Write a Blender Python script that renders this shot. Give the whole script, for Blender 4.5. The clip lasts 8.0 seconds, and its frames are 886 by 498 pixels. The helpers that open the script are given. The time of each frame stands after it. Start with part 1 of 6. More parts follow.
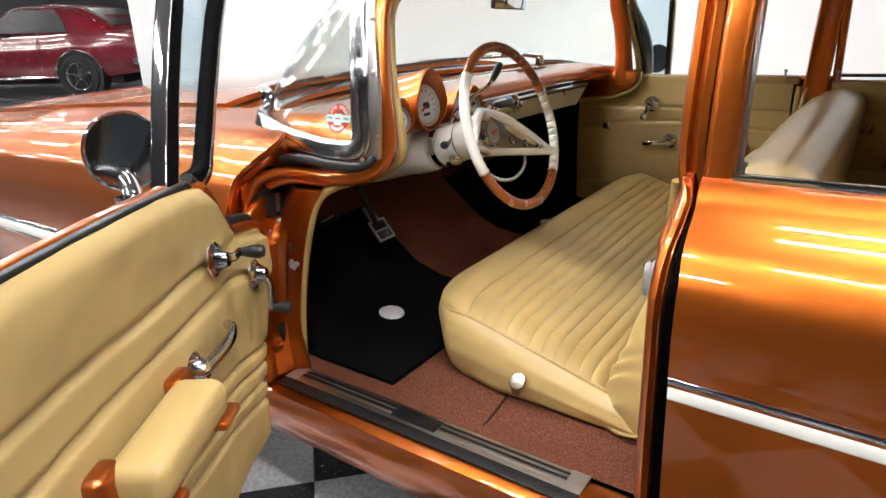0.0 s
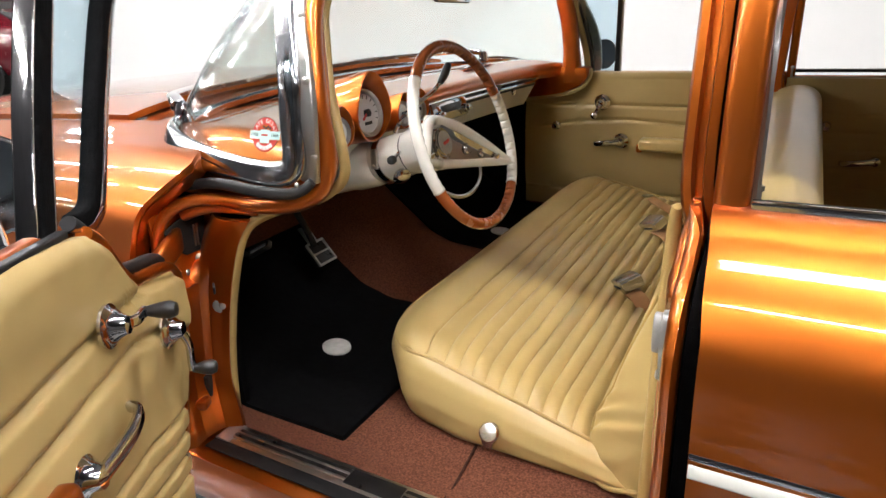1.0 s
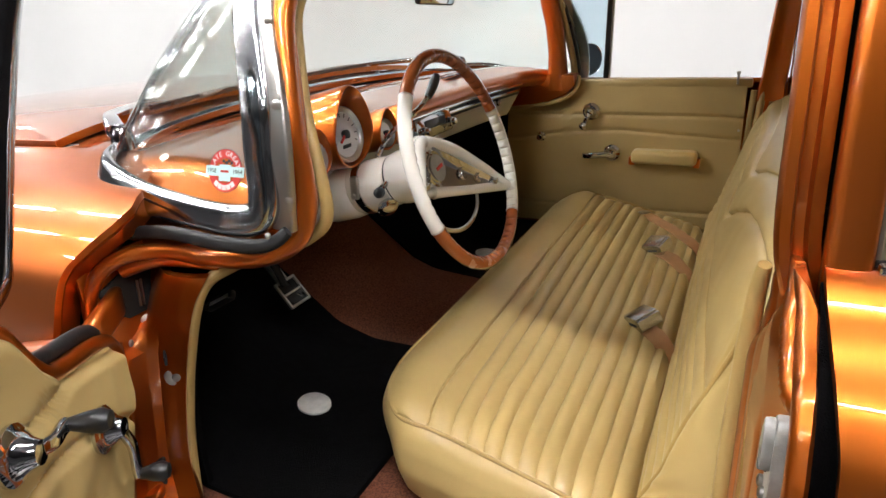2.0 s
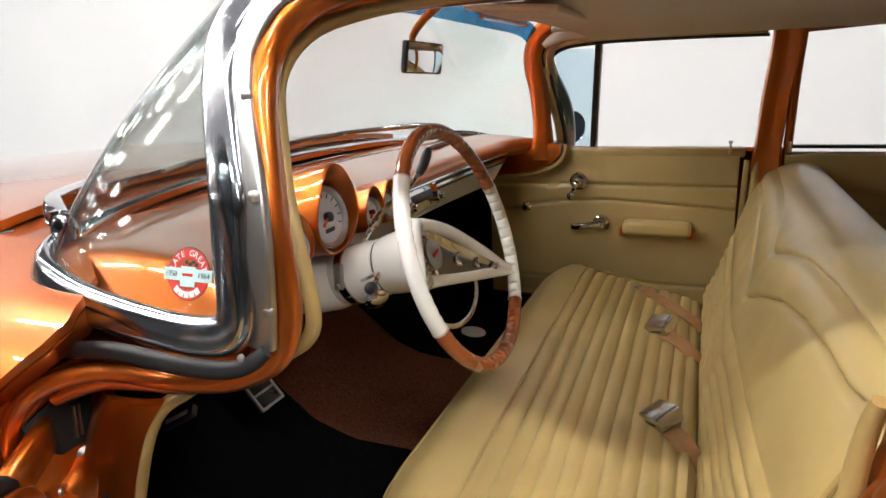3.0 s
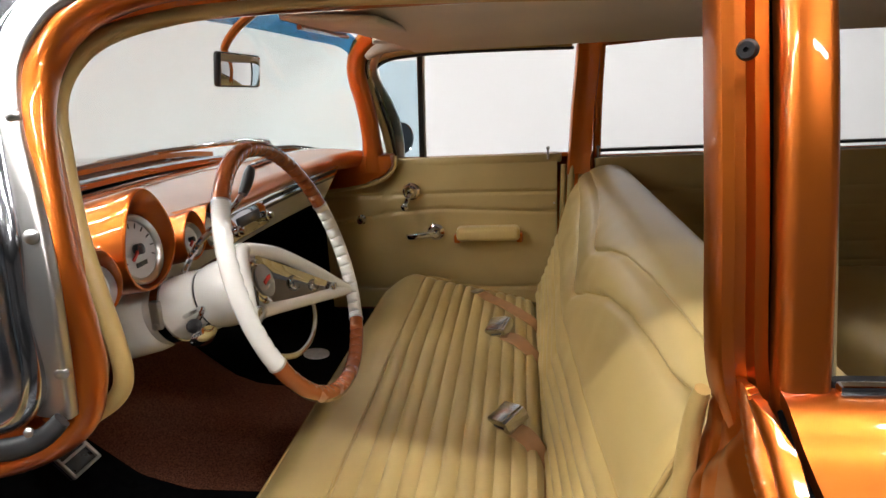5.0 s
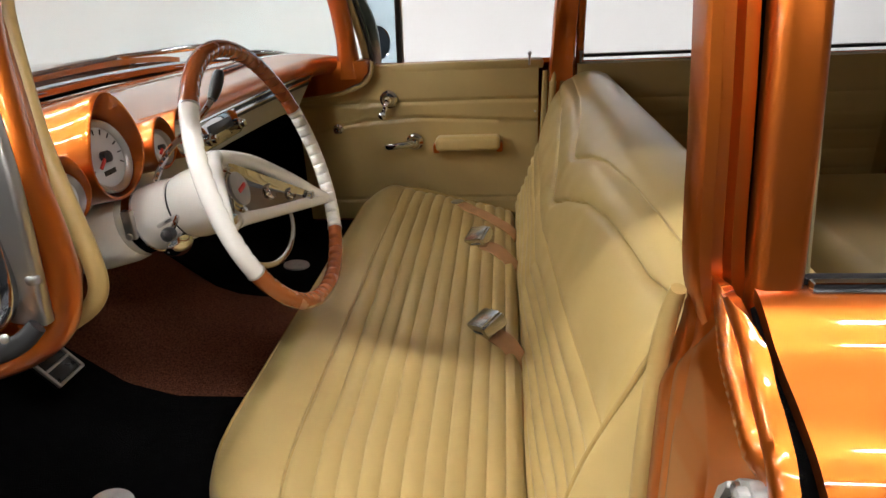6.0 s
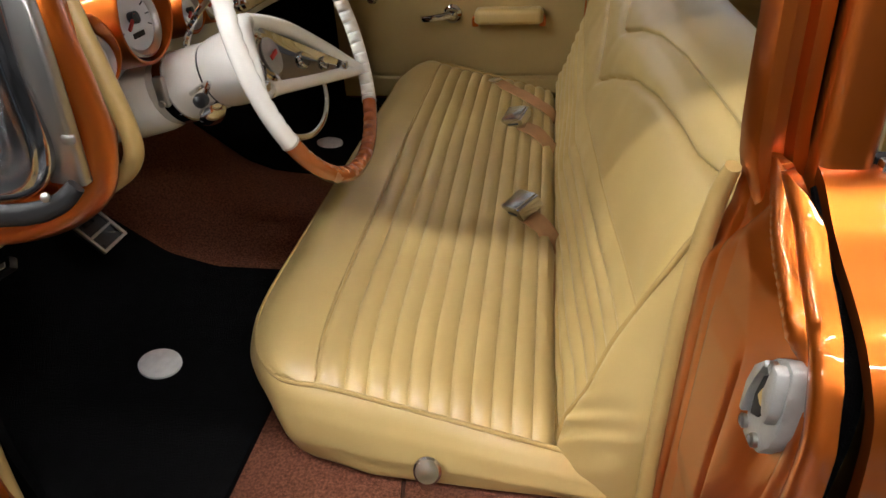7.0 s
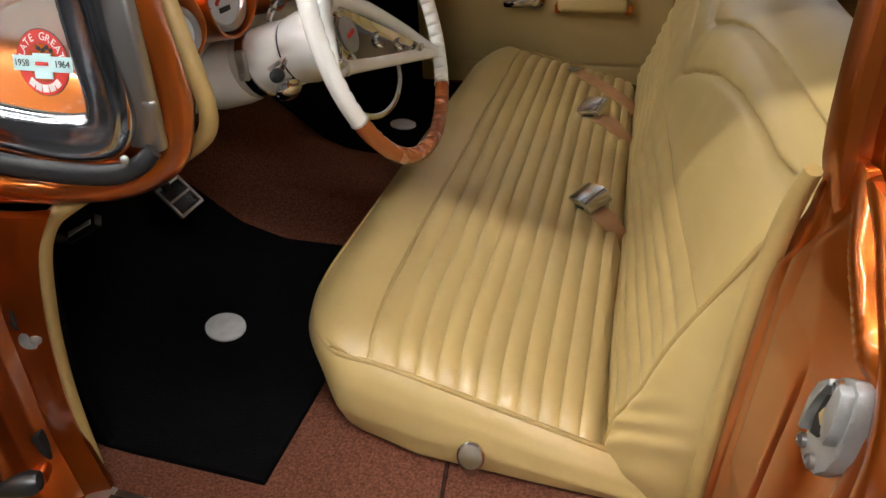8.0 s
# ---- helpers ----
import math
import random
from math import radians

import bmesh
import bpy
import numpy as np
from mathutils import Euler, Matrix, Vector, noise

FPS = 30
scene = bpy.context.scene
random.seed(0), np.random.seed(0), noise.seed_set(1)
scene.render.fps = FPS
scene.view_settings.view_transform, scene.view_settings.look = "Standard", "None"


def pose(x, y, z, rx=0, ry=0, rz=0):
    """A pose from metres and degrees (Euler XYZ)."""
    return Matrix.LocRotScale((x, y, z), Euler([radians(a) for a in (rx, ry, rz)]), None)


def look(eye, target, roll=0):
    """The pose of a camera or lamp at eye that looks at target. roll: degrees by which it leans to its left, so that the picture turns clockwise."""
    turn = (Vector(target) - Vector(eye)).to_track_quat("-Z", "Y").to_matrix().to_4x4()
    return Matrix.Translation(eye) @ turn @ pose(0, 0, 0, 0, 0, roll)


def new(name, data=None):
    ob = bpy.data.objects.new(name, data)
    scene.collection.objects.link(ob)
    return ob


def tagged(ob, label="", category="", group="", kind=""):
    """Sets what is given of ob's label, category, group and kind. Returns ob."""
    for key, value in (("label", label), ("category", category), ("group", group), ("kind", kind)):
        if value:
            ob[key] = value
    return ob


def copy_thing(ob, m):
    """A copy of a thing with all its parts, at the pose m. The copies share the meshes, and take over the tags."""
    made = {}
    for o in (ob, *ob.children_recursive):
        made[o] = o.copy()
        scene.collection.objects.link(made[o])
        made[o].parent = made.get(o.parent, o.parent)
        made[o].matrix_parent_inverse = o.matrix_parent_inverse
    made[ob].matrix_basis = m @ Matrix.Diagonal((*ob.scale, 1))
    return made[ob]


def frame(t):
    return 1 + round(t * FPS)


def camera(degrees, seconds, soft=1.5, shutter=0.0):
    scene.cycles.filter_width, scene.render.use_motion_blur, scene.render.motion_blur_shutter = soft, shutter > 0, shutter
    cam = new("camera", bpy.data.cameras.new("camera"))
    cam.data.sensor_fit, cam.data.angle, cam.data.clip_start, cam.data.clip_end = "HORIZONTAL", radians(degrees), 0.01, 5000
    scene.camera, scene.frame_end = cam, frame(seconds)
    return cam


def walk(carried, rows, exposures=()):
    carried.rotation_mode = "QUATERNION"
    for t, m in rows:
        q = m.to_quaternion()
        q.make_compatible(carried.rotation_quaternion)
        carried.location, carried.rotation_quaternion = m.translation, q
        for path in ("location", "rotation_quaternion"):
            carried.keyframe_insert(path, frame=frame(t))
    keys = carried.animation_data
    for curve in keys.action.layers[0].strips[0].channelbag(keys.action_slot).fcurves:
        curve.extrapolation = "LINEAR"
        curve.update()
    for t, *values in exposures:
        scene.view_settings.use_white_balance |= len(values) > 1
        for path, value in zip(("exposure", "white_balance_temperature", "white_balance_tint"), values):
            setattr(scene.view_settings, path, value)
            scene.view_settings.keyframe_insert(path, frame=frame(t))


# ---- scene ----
cam = camera(70.5, 8.0)
PATH = [
    (0, (0.179, -1.709, 1.188), (-0.933, -0.192, 0.507), -2.7),
    (0.5, (0.109, -1.63, 1.191), (-0.925, -0.069, 0.488), -2.9),
    (1, (0.044, -1.564, 1.194), (-0.896, 0.053, 0.486), -2.9),
    (1.2, (0.014, -1.534, 1.195), (-0.899, 0.097, 0.485), -3.1),
    (2.3, (-0.154, -1.365, 1.204), (-0.956, 0.33, 0.509), -2.8),
    (2.5, (-0.179, -1.338, 1.207), (-0.961, 0.379, 0.545), -2.6),
    (3, (-0.224, -1.29, 1.213), (-0.975, 0.484, 0.674), -2.6),
    (3.5, (-0.238, -1.267, 1.219), (-0.921, 0.552, 0.746), -2.8),
    (4, (-0.239, -1.257, 1.218), (-0.761, 0.611, 0.729), -3.0),
    (4.5, (-0.233, -1.255, 1.218), (-0.611, 0.644, 0.717), -3.1),
    (4.7, (-0.23, -1.254, 1.217), (-0.556, 0.653, 0.712), -3.1),
    (5.8, (-0.229, -1.249, 1.205), (-0.412, 0.607, 0.482), -2.9),
    (6, (-0.23, -1.247, 1.202), (-0.429, 0.579, 0.41), -2.9),
    (6.5, (-0.234, -1.241, 1.192), (-0.476, 0.489, 0.219), -3.0),
    (7, (-0.238, -1.239, 1.183), (-0.53, 0.402, 0.078), -3.1),
    (7.5, (-0.241, -1.238, 1.181), (-0.619, 0.357, 0.036), -3.2),
    (8, (-0.227, -1.236, 1.18), (-0.727, 0.337, 0.05), -3.1),
]
RAKE = pose(0, 0, 0, 0, -1.5, 0)
walk(cam, [(t, RAKE @ look(eye, target, roll)) for t, eye, target, roll in PATH], exposures=[(0, 0.2), (1.2, 0.16), (2.5, 0.0), (6.0, 0.0), (7.0, -0.12), (8, -0.18)])

# ---- world and large lights ----
world = bpy.data.worlds.new("world")
scene.world = world
world.use_nodes = True
world.node_tree.nodes["Background"].inputs[0].default_value = (0.8, 0.86, 1, 1)
world.node_tree.nodes["Background"].inputs[1].default_value = 0.25
LAMP_POWER = 132.0
CEILING_Z = 3.5


# ---- materials ----
def mat(name, color, rough=0.5, metal=0.0, coat=0.0, var=0.12, scale=6.0, bump=0.0, bscale=200.0, spec=0.5, emit=0.0, rvar=0.08, detail=4.0):
    m = bpy.data.materials.new(name)
    m.use_nodes = True
    nt = m.node_tree
    b = nt.nodes["Principled BSDF"]
    co = nt.nodes.new("ShaderNodeTexCoord")
    n1 = nt.nodes.new("ShaderNodeTexNoise")
    n1.inputs["Scale"].default_value, n1.inputs["Detail"].default_value = scale, detail
    nt.links.new(co.outputs["Object"], n1.inputs["Vector"])
    ramp = nt.nodes.new("ShaderNodeMapRange")
    ramp.inputs[1].default_value, ramp.inputs[2].default_value = 0.3, 0.7
    ramp.inputs[3].default_value, ramp.inputs[4].default_value = 1 - var, 1 + var
    nt.links.new(n1.outputs["Fac"], ramp.inputs[0])
    mul = nt.nodes.new("ShaderNodeVectorMath")
    mul.operation = "SCALE"
    mul.inputs[0].default_value = color
    nt.links.new(ramp.outputs[0], mul.inputs["Scale"])
    nt.links.new(mul.outputs[0], b.inputs["Base Color"])
    rr = nt.nodes.new("ShaderNodeMapRange")
    rr.inputs[3].default_value, rr.inputs[4].default_value = max(0.02, rough - rvar), min(1, rough + rvar)
    n2 = nt.nodes.new("ShaderNodeTexNoise")
    n2.inputs["Scale"].default_value = scale * 4
    nt.links.new(co.outputs["Object"], n2.inputs["Vector"])
    nt.links.new(n2.outputs["Fac"], rr.inputs[0])
    nt.links.new(rr.outputs[0], b.inputs["Roughness"])
    b.inputs["Metallic"].default_value = metal
    b.inputs["Coat Weight"].default_value = coat
    b.inputs["Coat Roughness"].default_value = 0.03
    b.inputs["Specular IOR Level"].default_value = spec
    if emit:
        b.inputs["Emission Color"].default_value = (*color, 1)
        b.inputs["Emission Strength"].default_value = emit
    if bump:
        n3 = nt.nodes.new("ShaderNodeTexNoise")
        n3.inputs["Scale"].default_value, n3.inputs["Detail"].default_value = bscale, 3
        nt.links.new(co.outputs["Object"], n3.inputs["Vector"])
        bp = nt.nodes.new("ShaderNodeBump")
        bp.inputs["Strength"].default_value, bp.inputs["Distance"].default_value = bump, 0.002
        nt.links.new(n3.outputs["Fac"], bp.inputs["Height"])
        nt.links.new(bp.outputs[0], b.inputs["Normal"])
    return m


def glass(name, tint=(0.93, 0.97, 0.96)):
    m = bpy.data.materials.new(name)
    m.use_nodes = True
    nt = m.node_tree
    nt.nodes.clear()
    out = nt.nodes.new("ShaderNodeOutputMaterial")
    mix = nt.nodes.new("ShaderNodeMixShader")
    tr = nt.nodes.new("ShaderNodeBsdfTransparent")
    gl = nt.nodes.new("ShaderNodeBsdfGlossy")
    lw = nt.nodes.new("ShaderNodeLayerWeight")
    lw.inputs["Blend"].default_value = 0.5
    po = nt.nodes.new("ShaderNodeMath")
    po.operation = "POWER"
    po.inputs[1].default_value = 4.0
    ma = nt.nodes.new("ShaderNodeMath")
    ma.operation = "MULTIPLY_ADD"
    ma.inputs[1].default_value, ma.inputs[2].default_value = 0.85, 0.035
    nt.links.new(lw.outputs["Facing"], po.inputs[0])
    nt.links.new(po.outputs[0], ma.inputs[0])
    tr.inputs[0].default_value = (*tint, 1)
    gl.inputs["Roughness"].default_value = 0.01
    nt.links.new(ma.outputs[0], mix.inputs[0])
    nt.links.new(tr.outputs[0], mix.inputs[1])
    nt.links.new(gl.outputs[0], mix.inputs[2])
    nt.links.new(mix.outputs[0], out.inputs[0])
    return m


ORANGE = mat("orange metallic paint", (0.485, 0.115, 0.0128), 0.34, 0.93, 1.0, 0.05, 3.0, rvar=0.02)
BROWN = mat("copper brown plastic", (0.30, 0.075, 0.018), 0.25, 0.1, 0.6, 0.08, 8)
VINYL = mat("tan vinyl", (0.49, 0.358, 0.142), 0.31, 0, 0, 0.08, 5, 0.08, 900, spec=0.55, rvar=0.02)
# Seat tan taken darker: shade on the passenger door is in this colour.
VINYL_DOOR = mat("tan door vinyl, darkened for shade", (0.42, 0.306, 0.126), 0.34, 0, 0, 0.08, 4, 0.05, 900, rvar=0.02)
PIPING = mat("tan piping", (0.44, 0.305, 0.11), 0.40, 0, 0, 0.08, 20)
CHROME = mat("chrome", (0.60, 0.60, 0.61), 0.06, 1.0, 0, 0.03, 8, rvar=0.03)
TRIM = mat("polished stainless trim", (0.50, 0.51, 0.53), 0.14, 1.0, 0, 0.05, 9, rvar=0.03)
STEEL = mat("brushed stainless", (0.48, 0.47, 0.45), 0.32, 1.0, 0, 0.05, 10, rvar=0.03)
RUBBER = mat("black rubber", (0.010, 0.010, 0.011), 0.50, 0, 0, 0.2, 12, 0.2, 120, spec=0.3)
BLACK = mat("black plastic", (0.010, 0.010, 0.011), 0.3, 0, 0, 0.2, 12)
CARPET_DARK = mat("dark seam thread", (0.04, 0.016, 0.011), 0.95, 0, 0, 0.3, 90, spec=0.1)
CARPET = mat("rust carpet", (0.145, 0.054, 0.032), 0.95, 0, 0, 0.45, 260, 1.0, 420, spec=0.1, detail=2.0)
# Also coats the sheets that stand for shade in the pillar gaps.
MATBLACK = mat("matt black pile, seals and gap shade", (0.004, 0.004, 0.0045), 0.95, 0, 0, 0.3, 60, 1.0, 500, spec=0.05)
WHITE_PAINT = mat("ivory paint", (0.80, 0.79, 0.74), 0.22, 0, 0.5, 0.03, 6)
HEADLINER = mat("headliner cloth", (0.66, 0.60, 0.53), 0.85, 0, 0, 0.05, 5, 0.2, 400)
PATCH = mat("white woven patch", (0.72, 0.71, 0.70), 0.8, 0, 0, 0.1, 60, 0.3, 500)
# Greys of the enclosing walls, set low to hold back bounced fill.
WALL_DIM = mat("dark grey fill-limiting wall", (0.13, 0.13, 0.14), 0.8, 0, 0, 0.2, 0.6)
WALL_MID = mat("mid grey fill-limiting wall", (0.30, 0.30, 0.31), 0.8, 0, 0, 0.25, 0.8)
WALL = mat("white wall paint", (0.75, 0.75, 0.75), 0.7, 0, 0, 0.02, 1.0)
CEIL = mat("dark ceiling paint", (0.10, 0.10, 0.11), 0.9, 0, 0, 0.1, 2)
TILE_GREY = mat("grey vinyl tile", (0.20, 0.20, 0.205), 0.16, 0, 0, 0.25, 70, rvar=0.05)
TILE_BLACK = mat("black vinyl tile", (0.016, 0.016, 0.018), 0.14, 0, 0, 0.4, 70, rvar=0.05)
GROUT = mat("tile bed", (0.03, 0.03, 0.03), 0.8)
RED_PAINT = mat("dark red paint", (0.12, 0.004, 0.011), 0.25, 0.1, 1.0, 0.05, 3)
TUBE = mat("lamp tube", (1.0, 0.985, 0.965), 0.5, emit=LAMP_POWER, var=0.0)
DIAL = mat("silver dial", (0.62, 0.62, 0.62), 0.35, 0.3, 0, 0.05, 20)
RED = mat("red print", (0.55, 0.03, 0.02), 0.5)
AQUA = mat("pale aqua print", (0.50, 0.72, 0.72), 0.5)
INK = mat("black print", (0.015, 0.015, 0.015), 0.5)
BELT = mat("brown leather strap", (0.36, 0.185, 0.080), 0.5, 0, 0, 0.15, 30, 0.2, 300)
# Underside black, also painted where hollows hold only shade.
DARKVOID = mat("dark undercoat and hollow shade", (0.01, 0.009, 0.008), 0.8)
GLASS = glass("clear glass")
GLASS_TINT = glass("blue tinted glass", (0.80, 0.90, 0.95))
BUCKLE = mat("satin buckle plate", (0.62, 0.62, 0.62), 0.24, 1.0, 0, 0.06, 40, rvar=0.04)
GREYPLATE = mat("grey cast metal", (0.46, 0.45, 0.42), 0.38, 0.85, 0, 0.1, 30, 0.1, 200)
CAST = mat("dull grey casting", (0.30, 0.30, 0.29), 0.48, 0.35, 0, 0.15, 40, 0.3, 250)
MIRROR = mat("mirror", (0.9, 0.9, 0.9), 0.02, 1.0, 0, 0.0, 1, rvar=0.0)


# ---- builders ----
def thing(name, label, category, base=(0, 0, 0), group="", kind="", m=RAKE):
    ob = new(name)
    ob.empty_display_size = 0.1
    ob.matrix_basis = m @ Matrix.Translation(base)
    ob["base"] = base
    return tagged(ob, label, category, group, kind)


def part(name, bm, material, parent, label="", smooth=True):
    root = parent
    while root.parent:
        root = root.parent
    bmesh.ops.translate(bm, verts=bm.verts, vec=-Vector(root["base"]))
    bmesh.ops.recalc_face_normals(bm, faces=bm.faces)
    me = bpy.data.meshes.new(name)
    bm.to_mesh(me)
    bm.free()
    me.materials.append(material)
    if smooth:
        for p in me.polygons:
            p.use_smooth = True
        me.set_sharp_from_angle(angle=radians(40))
    ob = new(name, me)
    ob.parent = parent
    return tagged(ob, label)


def catmull(pts, n, closed=False):
    pts = [Vector(p) for p in pts]
    k = len(pts)
    out = []
    total = k if closed else k - 1
    for i in range(n):
        s = i * total / (n if closed else n - 1)
        j = min(int(s), total - 1)
        f = s - j
        g = (lambda a: pts[a % k]) if closed else (lambda a: pts[max(0, min(k - 1, a))])
        a, b, c, d = g(j - 1), g(j), g(j + 1), g(j + 2)
        out.append(0.5 * (2 * b + (c - a) * f + (2 * a - 5 * b + 4 * c - d) * f * f + (3 * b - a - 3 * c + d) * f ** 3))
    return out


def rings(bm, rs, close=True, cap=True):
    vs = [[bm.verts.new(p) for p in r] for r in rs]
    n = len(rs[0])
    for a, b in zip(vs, vs[1:]):
        for i in range(n if close else n - 1):
            bm.faces.new((a[i], a[(i + 1) % n], b[(i + 1) % n], b[i]))
    if cap and close:
        bm.faces.new(vs[0][::-1])
        bm.faces.new(vs[-1])
    return bm


def circle(r, n=12, rb=None):
    return [(r * math.cos(2 * math.pi * i / n), (rb or r) * math.sin(2 * math.pi * i / n)) for i in range(n)]


def sweep(path, prof, up=(0, -1, 0), n=40, closed=False, bm=None, scale=None, relax=0):
    """A profile (side, out) swept along a smooth path; out is turned towards up."""
    bm = bm or bmesh.new()
    p = catmull(path, n, closed)
    for _ in range(relax):
        p = [p[0]] + [(a + 2 * b + c) / 4 for a, b, c in zip(p, p[1:], p[2:])] + [p[-1]]
    up = Vector(up)
    rs = []
    for i, q in enumerate(p):
        a = p[(i - 1) % n] if closed or i else p[0]
        b = p[(i + 1) % n] if closed or i < n - 1 else p[-1]
        t = (b - a).normalized()
        o = (up - up.dot(t) * t).normalized()
        s = t.cross(o)
        k = scale(i / (n - 1)) if scale else 1
        rs.append([q + s * x * k + o * y * k for x, y in prof])
    if closed:
        rs.append(rs[0])
        rings(bm, rs, True, False)
        bmesh.ops.remove_doubles(bm, verts=bm.verts, dist=1e-6)
        return bm
    return rings(bm, rs)


def tube(path, r, n=24, k=10, up=(0.1, 0.2, 1), closed=False, bm=None, scale=None):
    return sweep(path, circle(r, k), up, n, closed, bm, scale)


def box(size, at=(0, 0, 0), bevel=0.0, m=None, bm=None, seg=2):
    b2 = bmesh.new()
    bmesh.ops.create_cube(b2, size=1)
    bmesh.ops.scale(b2, vec=size, verts=b2.verts)
    if bevel:
        bmesh.ops.bevel(b2, geom=b2.edges[:], offset=bevel, segments=seg, affect="EDGES", profile=0.5)
    bmesh.ops.transform(b2, matrix=Matrix.Translation(at) @ (m or Matrix()), verts=b2.verts)
    if bm is None:
        return b2
    tmp = bpy.data.meshes.new("tmp")
    b2.to_mesh(tmp)
    b2.free()
    bm.from_mesh(tmp)
    bpy.data.meshes.remove(tmp)
    return bm


def lathe(prof, at, axis, n=28, bm=None):
    """Radius, height pairs turned round an axis that starts at a place."""
    bm = bm or bmesh.new()
    q = Vector(axis).to_track_quat("Z", "Y").to_matrix()
    at = Vector(at)
    return rings(bm, [[at + q @ Vector((r * math.cos(a), r * math.sin(a), h)) for a in [2 * math.pi * i / n for i in range(n)]] for r, h in prof])


def sheet(f, nu, nv, thick=0.0, bm=None, shift=None):
    """A grid over u, v in 0..1, made solid backwards along its normals."""
    bm = bm or bmesh.new()
    P = [[Vector(f(i / (nu - 1), j / (nv - 1))) for j in range(nv)] for i in range(nu)]
    top = [[bm.verts.new(p) for p in r] for r in P]
    for i in range(nu - 1):
        for j in range(nv - 1):
            bm.faces.new((top[i][j], top[i + 1][j], top[i + 1][j + 1], top[i][j + 1]))
    if thick:
        low = []
        for i in range(nu):
            r = []
            for j in range(nv):
                du = P[min(i + 1, nu - 1)][j] - P[max(i - 1, 0)][j]
                dv = P[i][min(j + 1, nv - 1)] - P[i][max(j - 1, 0)]
                r.append(bm.verts.new(P[i][j] + shift if shift else P[i][j] - du.cross(dv).normalized() * thick))
            low.append(r)
        for i in range(nu - 1):
            for j in range(nv - 1):
                bm.faces.new((low[i][j], low[i][j + 1], low[i + 1][j + 1], low[i + 1][j]))
        for i in range(nu - 1):
            bm.faces.new((top[i][0], low[i][0], low[i + 1][0], top[i + 1][0]))
            bm.faces.new((top[i][-1], top[i + 1][-1], low[i + 1][-1], low[i][-1]))
        for j in range(nv - 1):
            bm.faces.new((top[0][j], top[0][j + 1], low[0][j + 1], low[0][j]))
            bm.faces.new((top[-1][j], low[-1][j], low[-1][j + 1], top[-1][j + 1]))
    return bm


def prism(outline, axis, a, b, bm=None, bevel=0.0):
    """A flat outline (two numbers a point) made solid along x, y or z, from a to b."""
    bm2 = bmesh.new()
    put = {"x": lambda p, q, c: (c, p, q), "y": lambda p, q, c: (p, c, q), "z": lambda p, q, c: (p, q, c)}[axis]
    rings(bm2, [[put(p, q, c) for p, q in outline] for c in (a, b)])
    if bevel:
        bmesh.ops.bevel(bm2, geom=bm2.edges[:], offset=bevel, segments=2, affect="EDGES", profile=0.5)
    if bm is None:
        return bm2
    tmp = bpy.data.meshes.new("tmp")
    bm2.to_mesh(tmp)
    bm2.free()
    bm.from_mesh(tmp)
    bpy.data.meshes.remove(tmp)
    return bm


def ease(x, xs, ys):
    return float(np.interp(x, xs, ys))


def bump_at(d, w):
    return math.exp(-(d / w) ** 2)


def flip(pts):
    return [(x, -y, z) for x, y, z in pts]

# ---- the showroom ----
FLAT = Matrix()


def slab(name, size, at, material, label, category):
    ob = thing(name, label, category, at, kind="structure", m=FLAT)
    part("surface", box(size, at), material, ob, smooth=False)
    return ob


floor = slab("floor", (60, 60, 0.1), (-5, 5, -0.056), GROUT, "polished showroom floor of black and grey tiles", "floor")
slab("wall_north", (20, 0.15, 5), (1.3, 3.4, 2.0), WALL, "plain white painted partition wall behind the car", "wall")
# Added enclosure; east and south stay unseen, greys keep the fill light down.
slab("wall_east", (0.15, 60, 5), (11.5, 5, 2.0), WALL_MID, "unseen mid grey showroom wall, toned to limit bounced light", "wall")
slab("wall_south", (60, 0.15, 5), (-5, -15, 2.0), WALL_DIM, "dark grey showroom wall, toned to limit bounced light", "wall")
slab("wall_west", (0.15, 60, 5), (-26, 5, 2.0), WALL_DIM, "dark grey showroom wall, toned to limit bounced light", "wall")
slab("wall_far", (60, 0.15, 5), (-5, 16, 2.0), WALL_DIM, "dark grey showroom wall, toned to limit bounced light", "wall")
slab("ceiling", (60, 60, 0.1), (-5, 5, CEILING_Z + 0.35), CEIL, "dark high showroom ceiling", "ceiling")


def ceiling_light(at):
    ob = thing("ceiling_light", "long white fluorescent ceiling light, switched on", "ceiling light", at, "rows of ceiling lights", m=FLAT)
    part("housing", box((1.24, 0.14, 0.05), (at[0], at[1], at[2] + 0.05), 0.01), WALL, ob)
    part("tube", box((1.2, 0.09, 0.04), at, 0.015), TUBE, ob, "glowing tube")
    part("hanger", box((0.02, 0.02, 0.30), (at[0], at[1], at[2] + 0.22)), STEEL, ob)
    return ob


first = ceiling_light((0.3, -1.9, CEILING_Z))
for ix in range(-4, 2):
    for iy in range(-1, 2):
        if (ix or iy) and (iy < 1 or ix != -1) and (ix, iy) != (0, -1):
            copy_thing(first, Matrix.Translation((0.3 + ix * 1.6, -1.9 + iy * 1.8, CEILING_Z)))
for ix in range(4):
    for iy in range(-2, 4):
        copy_thing(first, Matrix.Translation((-9.6 - ix * 3.6, -1.9 + iy * 2.6, CEILING_Z)))

# ---- the car: body ----
car = thing("car", "copper-orange metallic vintage estate car with chrome trim", "car", (0, 0, 0))
